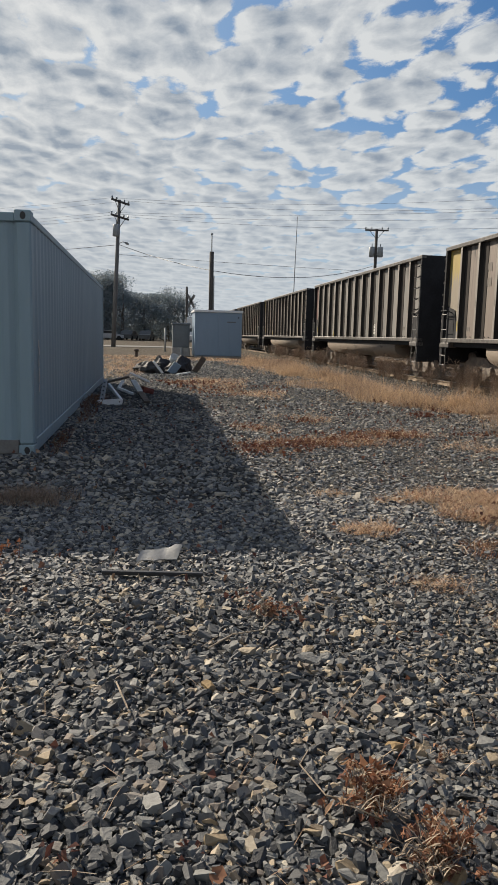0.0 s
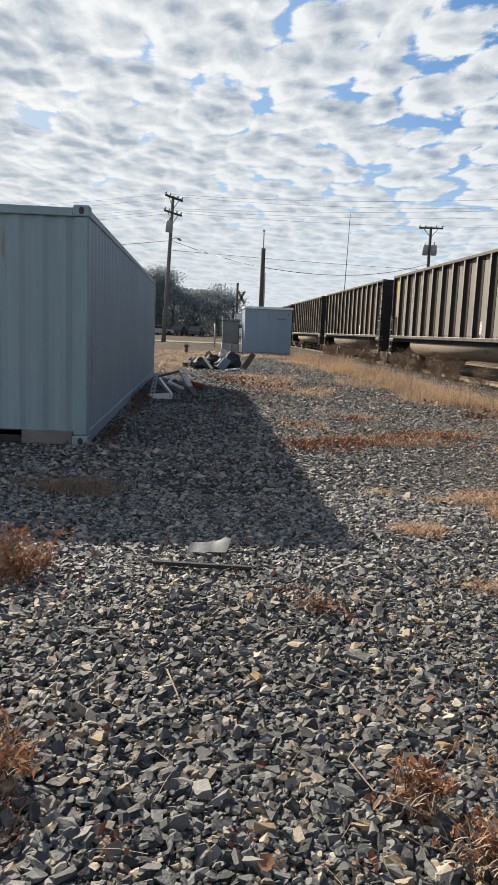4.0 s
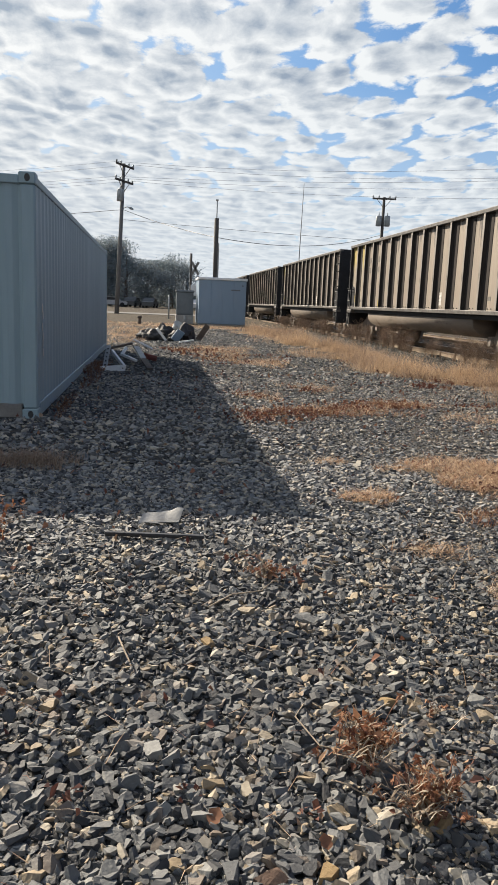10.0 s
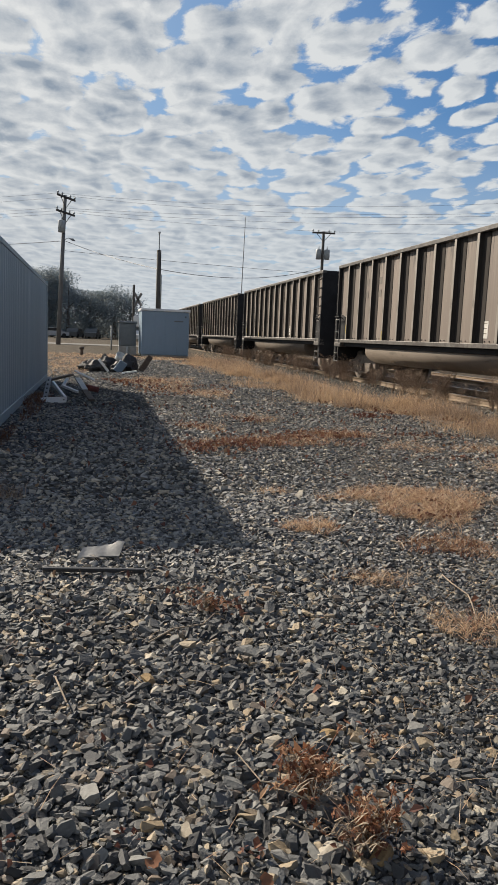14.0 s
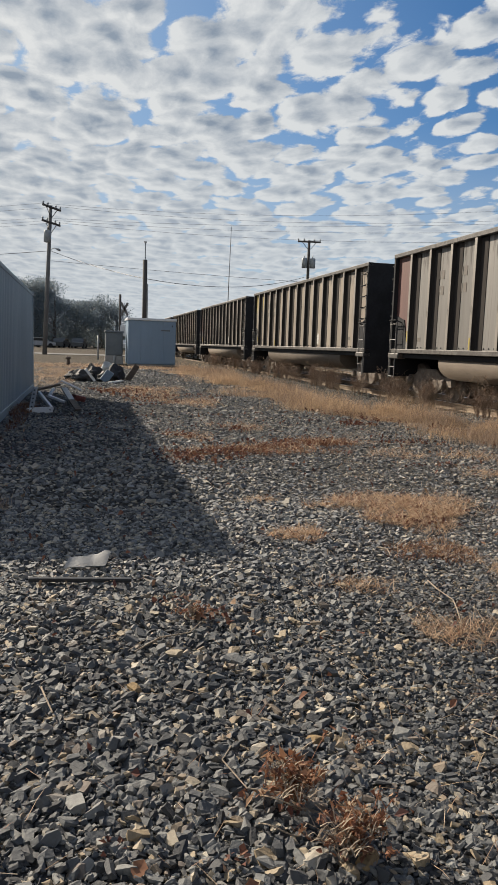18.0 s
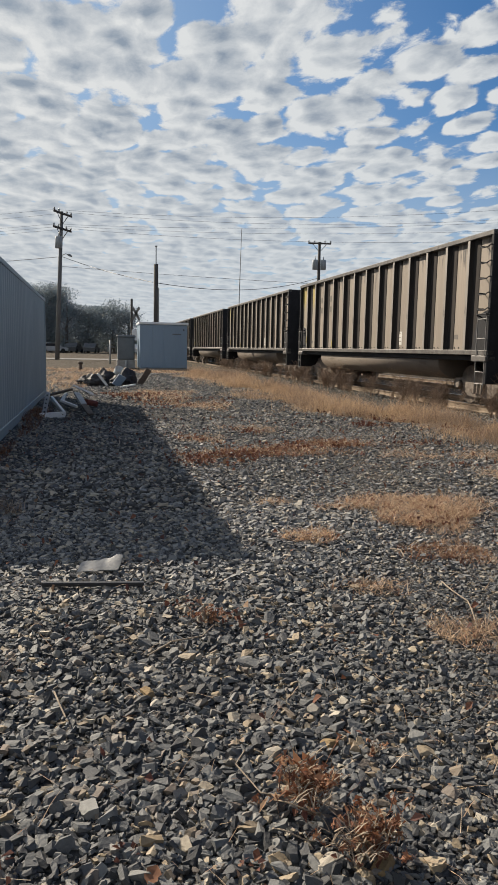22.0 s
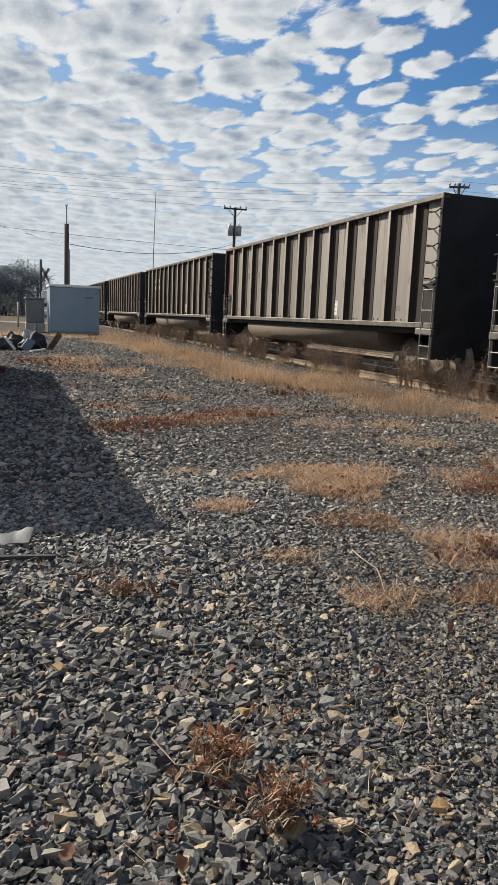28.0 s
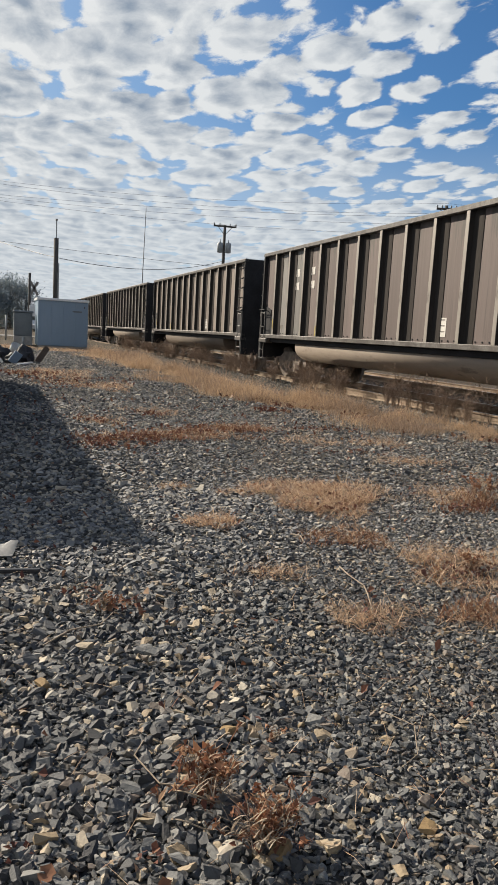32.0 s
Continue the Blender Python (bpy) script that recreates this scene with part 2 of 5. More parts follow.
PANEL_RED = material("faded_red_car_panel", (0.125, 0.058, 0.05), (0.095, 0.047, 0.042), 0.9, 0.65, 0.1, 0.12, 14, (1, 2.2, 0.1), spots=(0.095, 0.061, 0.051), per="object", spread=0.12, spot_scale=3.2)
YELLOW = material("faded_yellow_paint", (0.372, 0.282, 0.042), (0.33, 0.24, 0.054), 1.5, 0.6, 0.0, 0.12, 14, (1, 1, 0.2), spots=(0.21, 0.174, 0.12), spot_scale=3.0)
YELLOW_PANEL = material("faded_yellow_panel", (0.34, 0.262, 0.06), (0.3, 0.225, 0.066), 1.5, 0.6, 0.0, 0.12, 14, (1, 2.2, 0.1), per="object", spread=0.1, fade=(0.235, 0.2, 0.15))
CHORD = material("worn_pale_steel", (0.15, 0.14, 0.13), (0.075, 0.068, 0.062), 3.0, 0.5, 0.35, 0.2, 30, spots=(0.07, 0.062, 0.055), spot_scale=7.0, spot_edge=(0.48, 0.66))
# Dark tone carries the shade on the posts' sides and beside them.
POST = material("shade_toned_post", (0.042, 0.037, 0.034), (0.03, 0.027, 0.025), 2.0, 0.75, 0.0, 0.15, 20, (1, 1, 0.15), spots=(0.03, 0.026, 0.024), spot_scale=4.0, sheen=0.08)
# Paler copy for the flange faces, holding the sun that strikes them.
POST_FACE = material("sunlit_post_face", (0.264, 0.24, 0.212), (0.2, 0.18, 0.156), 2.0, 0.55, 0.15, 0.15, 20, (1, 1, 0.2), spots=(0.104, 0.088, 0.076), spot_scale=5.0)
# One near-black tone for end walls, lower sills, irons and corner plates.
CAR_DARK = material("near_black_steel", (0.028, 0.029, 0.032), (0.02, 0.02, 0.022), 2.0, 0.75, 0.0, 0.2, 30, sheen=0.15)
TUB = material("tub_steel", (0.22, 0.185, 0.152), (0.17, 0.142, 0.117), 1.2, 0.5, 0.2, 0.1, 16, (0.2, 0.2, 1), spots=(0.13, 0.108, 0.088), spot_scale=4.0, per="object", spread=0.32)
TRUCK = material("dusty_truck_iron", (0.24, 0.2, 0.165), (0.12, 0.1, 0.085), 6.0, 0.85, 0.1, 0.3, 50)
RAIL = material("dusty_rail_steel", (0.324, 0.252, 0.18), (0.234, 0.171, 0.122), 4.0, 0.75, 0.2, 0.2, 40, (1, 0.3, 1))
RAIL_HEAD = material("polished_rail_head", (0.4, 0.39, 0.37), (0.3, 0.28, 0.26), 4.0, 0.3, 0.9)
TIE = material("creosote_tie", (0.13, 0.105, 0.085), (0.08, 0.065, 0.055), 6.0, 0.9, 0.0, 0.5, 30, (0.4, 3, 3))
MARK = material("white_marking", (0.6, 0.58, 0.54), (0.5, 0.48, 0.44), 6.0, 0.6)
MARK_DARK = material("dark_marking", (0.1, 0.085, 0.075), (0.14, 0.12, 0.1), 6.0, 0.7)
BLACK = material("black_plastic", (0.018, 0.018, 0.02), (0.03, 0.03, 0.033), 5.0, 0.45, 0.0, 0.3, 20)


# ---- building helpers ----
class Shape:
    """Collects vertices and faces of one part."""

    def __init__(self):
        self.v, self.f, self.s = [], [], []

    def add(self, verts, faces, round_faces=0):
        k = len(self.v)
        self.v += [tuple(p) for p in verts]
        self.f += [tuple(i + k for i in f) for f in faces]
        self.s += [i < round_faces for i in range(len(faces))]
        return self

    def box(self, x0, x1, y0, y1, z0, z1, c=0.0, m=None):
        """A block with edges cut by c."""
        if c <= 0:
            vs = [(x, y, z) for z in (z0, z1) for y in (y0, y1) for x in (x0, x1)]
            fs = [(0, 2, 3, 1), (4, 5, 7, 6), (0, 1, 5, 4), (2, 6, 7, 3), (0, 4, 6, 2), (1, 3, 7, 5)]
        else:
            vs, fs, lo, hi = [], [], (x0, y0, z0), (x1, y1, z1)
            index = {}
            for bits in [(a, b, d) for a in (0, 1) for b in (0, 1) for d in (0, 1)]:
                for axis in range(3):
                    p = [(hi[i] if bits[i] else lo[i]) for i in range(3)]
                    for i in range(3):
                        if i != axis:
                            p[i] += -c if bits[i] else c
                    index[bits, axis] = len(vs)
                    vs.append(tuple(p))
            for axis in range(3):
                u, w = (axis + 1) % 3, (axis + 2) % 3
                for side in (0, 1):
                    ring = []
                    for a, b in ((0, 0), (1, 0), (1, 1), (0, 1)):
                        bits = [0, 0, 0]
                        bits[axis], bits[u], bits[w] = side, a, b
                        ring.append(index[tuple(bits), axis])
                    fs.append(tuple(ring if side else ring[::-1]))
                for a in (0, 1):
                    for b in (0, 1):
                        ends = []
                        for e in (0, 1):
                            bits = [0, 0, 0]
                            bits[axis], bits[u], bits[w] = e, a, b
                            ends.append(tuple(bits))
                        q = (index[ends[0], u], index[ends[1], u], index[ends[1], w], index[ends[0], w])
                        fs.append(q if a != b else q[::-1])
            for bits in [(a, b, d) for a in (0, 1) for b in (0, 1) for d in (0, 1)]:
                q = (index[bits, 0], index[bits, 1], index[bits, 2])
                fs.append(q if sum(bits) % 2 else q[::-1])
        if m is not None:
            vs = [tuple(m @ Vector(p)) for p in vs]
        return self.add(vs, fs)

    def tube(self, points, radii, n=8, caps=True):
        """A round bar along points."""
        pts = [Vector(p) for p in points]
        radii = radii if isinstance(radii, (list, tuple)) else [radii] * len(pts)
        vs, fs = [], []
        for i, (p, r) in enumerate(zip(pts, radii)):
            d = (pts[min(i + 1, len(pts) - 1)] - pts[max(i - 1, 0)]).normalized()
            a = d.cross(Vector((0, 0, 1)) if abs(d.z) < 0.95 else Vector((1, 0, 0))).normalized()
            b = d.cross(a)
            for k in range(n):
                w = 2 * math.pi * k / n
                vs.append(tuple(p + (a * math.cos(w) + b * math.sin(w)) * r))
        for i in range(len(pts) - 1):
            for k in range(n):
                fs.append((i * n + k, i * n + (k + 1) % n, (i + 1) * n + (k + 1) % n, (i + 1) * n + k))
        if caps:
            fs += [tuple(range(n)), tuple(range((len(pts) - 1) * n, len(pts) * n))[::-1]]
        return self.add(vs, fs, (len(pts) - 1) * n if n > 6 else 0)

    def prism(self, ring, y0, y1, axis="y"):
        """A closed outline (pairs) drawn out along an axis."""
        n = len(ring)
        place = {"y": lambda a, b, t: (a, t, b), "x": lambda a, b, t: (t, a, b), "z": lambda a, b, t: (a, b, t)}[axis]
        vs = [place(a, b, y0) for a, b in ring] + [place(a, b, y1) for a, b in ring]
        fs = [(i, (i + 1) % n, n + (i + 1) % n, n + i) for i in range(n)] + [tuple(range(n))[::-1], tuple(range(n, 2 * n))]
        return self.add(vs, fs)

    def mesh(self, name, mat, smooth=False):
        me = bpy.data.meshes.new(name)
        me.from_pydata(self.v, [], self.f)
        bm = bmesh.new()
        bm.from_mesh(me)
        bmesh.ops.recalc_face_normals(bm, faces=bm.faces)
        bm.to_mesh(me)
        bm.free()
        me.polygons.foreach_set("use_smooth", [True] * len(me.polygons) if smooth else self.s)
        me.materials.append(mat)
        return me


def part(name, shape, mat, parent=None, label="", smooth=False, m=None):
    me = shape if isinstance(shape, bpy.types.Mesh) else shape.mesh(name, mat, smooth)
    ob = new(name, me)
    if parent:
        ob.parent = parent
    if m is not None:
        ob.matrix_basis = m
    return tagged(ob, label)


def thing(name, label, category, m=None, group="", kind=""):
    ob = new(name)
    ob.empty_display_size = 0.3
    if m is not None:
        ob.matrix_basis = m
    return tagged(ob, label, category, group, kind)


def bulk(name, v, f, mat, label="", category="", kind="stuff", smooth=False):
    """One mesh from arrays of vertices and triangles."""
    v, f = np.asarray(v, dtype=np.float32), np.asarray(f, dtype=np.int32)
    me = bpy.data.meshes.new(name)
    me.vertices.add(len(v))
    me.vertices.foreach_set("co", v.ravel())
    me.loops.add(f.size)
    me.loops.foreach_set("vertex_index", f.ravel())
    me.polygons.add(len(f))
    me.polygons.foreach_set("loop_start", np.arange(0, f.size, f.shape[1], dtype=np.int32))
    me.polygons.foreach_set("use_smooth", np.full(len(f), smooth, dtype=bool))
    me.update(calc_edges=True)
    me.materials.append(mat)
    return tagged(new(name, me), label, category, "", kind)


def smooth01(v, lo, hi):
    k = np.clip((np.asarray(v, dtype=float) - lo) / (hi - lo), 0, 1)
    return k * k * (3 - 2 * k)


TRACK_X, RAIL_Z = 9.6, 0.2


def ground_z(x, y):
    """Height of the bare ground: it rises gently to the shelter and the road, with the track's low ballast bed on the right."""
    x, y = np.asarray(x, dtype=float), np.asarray(y, dtype=float)
    rise = 0.27 * smooth01(y, 14, 38) + 0.07 * smooth01(y, 40, 56)
    rise = rise * (1 - 0.75 * smooth01(x, 4.6, 7.0))
    bed = 0.03 * smooth01(x, 6.8, 8.3) * (1 - smooth01(x, 10.9, 12.5))
    rise = rise + 0.07 * smooth01(-x, 0.5, 1.2) * smooth01(y, 7.4, 8.5) * (1 - smooth01(y, 18, 21))
    rough = 0.012 * np.sin(x * 2.1 + 0.7 * y) + 0.012 * np.sin(y * 1.7 - 1.3 * x + 1)
    return rise + bed + rough * (1 - smooth01(y, 40, 60))


# ---- ground ----
def gravel_ground():
    m = bpy.data.materials.new("gravel_ground")
    m.use_nodes = True
    n = Nodes(m.node_tree)
    at = n.put("ShaderNodeTexCoord").outputs["Object"]
    cell = n.put("ShaderNodeTexVoronoi", {"Vector": at, "Scale": 21.0, "Randomness": 1.0})
    tone = n.put("ShaderNodeSeparateColor", {0: cell.outputs["Color"]}).outputs[0]
    stone = n.ramp(tone, (0.0, (0.025, 0.025, 0.027)), (0.5, (0.05, 0.05, 0.05)), (0.8, (0.08, 0.077, 0.07)), (1.0, (0.1, 0.085, 0.065)))
    dirt = n.mix(n.step(n.noise(at, 0.5, 5.0), 0.45, 0.62), (0.035, 0.031, 0.027), (0.06, 0.05, 0.04))
    xyz = n.put("ShaderNodeSeparateXYZ", {0: at})
    far = n.step(n.math("ADD", xyz.outputs[1], n.math("MULTIPLY", n.noise(at, 0.35, 4.0), 14.0)), 32.0, 44.0)
    far = n.math("MAXIMUM", far, n.step(xyz.outputs[0], 11.3, 12.2))
    patch = n.step(n.noise(at, 0.8, 5.0, 0.6), 0.56, 0.66)
    straw = n.mix(n.noise(at, 30.0, 4.0, 0.7), (0.05, 0.043, 0.034), (0.1, 0.08, 0.058))
    col = n.mix(n.step(cell.outputs["Distance"], 0.5, 0.75), stone, (0.05, 0.048, 0.045))
    col = n.mix(n.math("MULTIPLY", patch, 0.55), col, dirt)
    col = n.mix(far, col, straw)
    shade = n.put("ShaderNodeBsdfPrincipled", {"Base Color": col, "Roughness": 0.95, "Specular IOR Level": 0.12})
    b = n.put("ShaderNodeBump", {"Strength": 1.0, "Distance": 0.03, "Height": n.math("SUBTRACT", 1.0, cell.outputs["Distance"])})
    n.tree.links.new(b.outputs[0], shade.inputs["Normal"])
    n.put("ShaderNodeOutputMaterial", {0: shade.outputs[0]})
    return m


GROUND = gravel_ground()


def build_ground():
    xs = np.unique(np.concatenate([np.linspace(-4, 14, 91), np.linspace(-60, -4, 29), np.linspace(14, 90, 39), [-3000, -900, -300, -120, 180, 400, 1000, 3000]]))
    ys = np.unique(np.concatenate([np.linspace(-3, 16, 96), np.linspace(16, 60, 60), [-3000, -800, -200, -60, -20, -8, 75, 100, 150, 300, 700, 1500, 4000]]))
    X, Y = np.meshgrid(xs, ys)
    v = np.stack([X, Y, ground_z(X, Y)], -1).reshape(-1, 3)
    w = len(xs)
    i = (np.arange(len(ys) - 1)[:, None] * w + np.arange(w - 1)[None]).ravel()
    bulk("ground", v, np.stack([i, i + 1, i + w + 1, i + w], -1), GROUND, "grey crushed-stone ground with dry grass patches", "ground", "structure", smooth=True)


build_ground()


def build_track():
    for name, cx in (("track_1", TRACK_X), ("track_2", TRACK_X + 4.4)):
        track = thing(name, "railway track with rusty dusty rails on wooden ties", "railway track", kind="structure")
        for side in (-1, 1):
            x = cx + side * 0.75
            web = Shape().prism([(x - 0.07, RAIL_Z - 0.17), (x + 0.07, RAIL_Z - 0.17), (x + 0.07, RAIL_Z - 0.155), (x + 0.012, RAIL_Z - 0.13), (x + 0.012, RAIL_Z - 0.045), (x + 0.036, RAIL_Z - 0.03), (x + 0.036, RAIL_Z - 0.006), (x - 0.036, RAIL_Z - 0.006), (x - 0.036, RAIL_Z - 0.03), (x - 0.012, RAIL_Z - 0.045), (x - 0.012, RAIL_Z - 0.13), (x - 0.07, RAIL_Z - 0.155)], -30, 260)
            rail = part("rail", web, RAIL, track, "dusty tan rail")
            part("rail_head", Shape().box(x - 0.03, x + 0.03, -30, 260, RAIL_Z - 0.004, RAIL_Z + 0.002), RAIL_HEAD, rail, "polished running surface")
        if cx == TRACK_X:
            tie = Shape().box(-1.3, 1.3, -0.11, 0.11, -0.16, 0.0, 0.012).mesh("tie", TIE)
            for k in range(150):
                part("tie", tie, TIE, track, m=pose(cx + random.uniform(-0.04, 0.04), 4 + k * 0.52, RAIL_Z - 0.165, 0, 0, random.uniform(-1, 1)))


build_track()


# ---- shipping container ----
def build_container():
    x1, y0, w, l, h = -1.21, 8.4, 2.44, 12.19, 2.59
    box = thing("shipping_container", "blue-grey painted steel shipping container standing on the gravel", "shipping container", pose(x1 - w / 2, y0 + l / 2, float(ground_z(x1, y0)) - 0.01))
    hw, hl = w / 2, l / 2

    def corrugated(a0, a1, depth, period):
        ring, a = [], a0
        while a < a1 - 1e-6:
            for d, t in ((0, 0.0), (0, 0.26), (depth, 0.5), (depth, 0.76)):
                if a + t * period < a1:
                    ring.append((a + t * period, d))
            a += period
        ring.append((a1, 0))
        return ring

    for sx, name in ((1, "side_wall"), (-1, "side_wall")):
        s, ring = Shape(), corrugated(-hl + 0.14, hl - 0.14, 0.014, 0.278)
        outer = [(sx * (hw - 0.012 - d), a, z) for z in (0.16, h - 0.1) for a, d in ring]
        inner = [(sx * (hw - 0.016 - d), a, z) for z in (0.16, h - 0.1) for a, d in ring]
        n = len(ring)
        for base in (outer, inner):
            s.add(base, [(i, i + 1, n + i + 1, n + i) for i in range(n - 1)])
        part(name, s, STEEL_GREY, box)
        part("bottom_rail", Shape().box(sx * hw - (0.06 if sx > 0 else 0), sx * hw + (0.06 if sx < 0 else 0), -hl + 0.16, hl - 0.16, 0.02, 0.17, 0.008), STEEL_GREY, box)
        part("top_rail", Shape().box(sx * hw - (0.06 if sx > 0 else 0), sx * hw + (0.06 if sx < 0 else 0), -hl + 0.16, hl - 0.16, h - 0.11, h - 0.03, 0.008), STEEL_GREY, box)
    for sy in (-1, 1):
        s, ring = Shape(), corrugated(-hw + 0.13, hw - 0.13, 0.022, 0.25)
        for off in (0.03, 0.034):
            base = [(a, sy * (hl - off - d), z) for z in (0.17, h - 0.1) for a, d in ring]
            n = len(ring)
            s.add(base, [(i, i + 1, n + i + 1, n + i) for i in range(n - 1)])
        part("end_wall", s, STEEL_GREY, box)
        y = sy * hl
        for a, b in ((-hw + 0.17, -0.5), (0.5, hw - 0.17)):
            part("end_sill", Shape().box(a, b, min(y, y - sy * 0.1), max(y, y - sy * 0.1), 0.02, 0.17, 0.008), GREY_STEEL, box, "grimy grey end sill")
        # Black block in the opening stands in for the shade under the floor.
        part("sill_recess", Shape().box(-0.5, 0.5, min(y - sy * 0.1, y - sy * 0.4), max(y - sy * 0.1, y - sy * 0.4), 0.02, 0.169), BLACK, box, "black block filling the end sill opening")
        part("end_header", Shape().box(-hw + 0.17, hw - 0.17, min(y, y - sy * 0.1), max(y, y - sy * 0.1), h - 0.12, h - 0.03, 0.008), STEEL_GREY, box)
        for sx in (-1, 1):
            cx = sx * (hw - 0.08)
            cy = sy * (hl - 0.08)
            part("corner_post", Shape().box(cx - 0.08, cx + 0.08, cy - 0.08, cy + 0.08, 0.118, h - 0.118, 0.02), STEEL_GREY, box)
            for z in (0.0, h - 0.118):
                cast = part("corner_casting", Shape().box(cx - 0.089, cx + 0.083, cy - 0.089, cy + 0.089, z, z + 0.118, 0.01), STEEL_GREY, box)
                ex, ez = sx * (hw + 0.0015), z + 0.06
                part("casting_hole", Shape().prism([(cx + 0.03 * math.cos(a), ez + 0.04 * math.sin(a)) for a in np.linspace(0, 2 * math.pi, 13)[:-1]], cy + sy * 0.0885, cy + sy * 0.0905), BLACK, cast, "dark slot")
    part("roof", Shape().box(-hw + 0.06, hw - 0.06, -hl + 0.1, hl - 0.1, h - 0.06, h - 0.035), STEEL_GREY, box)
    part("floor_pan", Shape().box(-hw + 0.06, hw - 0.06, -hl + 0.1, hl - 0.1, 0.1, 0.15), RUST, box)
    for z, a in ((1.16, 0.42), (1.08, 0.45), (0.95, 0.41), (0.84, 0.44), (0.77, 0.42), (0.66, 0.43)):
        part("paint_scuff", Shape().box(hw - 0.006, hw - 0.003, -hl + a, -hl + a + 0.05, z, z + 0.09, 0.001), MARK, box, "pale scraped paint")


build_container()


# ---- coal train ----
PITCH, CAR_HALF, SIDE = 16.18, 7.2, 1.6
BAYS = 14
RECESS = 0.13   # depth of the side panels behind the top chord
Z_SILL, Z_TOP = 1.15, 3.7


def truck(parent, y):
    t = part("truck", Shape().box(-1.0, 1.0, y - 0.2, y + 0.2, 0.5, 0.75, 0.03), TRUCK, parent, "dusty four-wheel truck")
    for sx in (-1, 1):
        x = sx * 0.98
        ring = [(y - 1.25, 0.38), (y - 1.2, 0.6), (y - 0.75, 0.62), (y - 0.42, 0.78), (y + 0.42, 0.78), (y + 0.75, 0.62), (y + 1.2, 0.6), (y + 1.25, 0.38), (y + 0.85, 0.4), (y + 0.5, 0.2), (y - 0.5, 0.2), (y - 0.85, 0.4)]
        part("side_frame", Shape().prism(ring, x - 0.06, x + 0.06, "x"), TRUCK, t, "cast side frame")
        for k in (-0.16, 0.0, 0.16):
            part("spring", Shape().tube([(x + sx * 0.09, y + k, 0.27 + 0.02 * j) for j in range(14)], [0.065 if j % 2 else 0.045 for j in range(14)], 8), TRUCK, t)
    for dy in (-0.89, 0.89):
        axle = part("wheel_set", Shape().tube([(-1.12, 0, 0), (1.12, 0, 0)], 0.08, 10), TRUCK, t, "axle with two wheels", m=pose(0, y + dy, 0.457))
        for sx in (-1, 1):
            part("wheel", Shape().tube([(sx * 0.68, 0, 0), (sx * 0.7, 0, 0), (sx * 0.705, 0, 0), (sx * 0.8, 0, 0)], [0.4, 0.48, 0.457, 0.45], 24), TRUCK, axle, "steel wheel")
            part("bearing_cap", Shape().tube([(sx * 1.05, 0, 0), (sx * 1.14, 0, 0)], [0.11, 0.08], 10), TRUCK, axle)
    return t


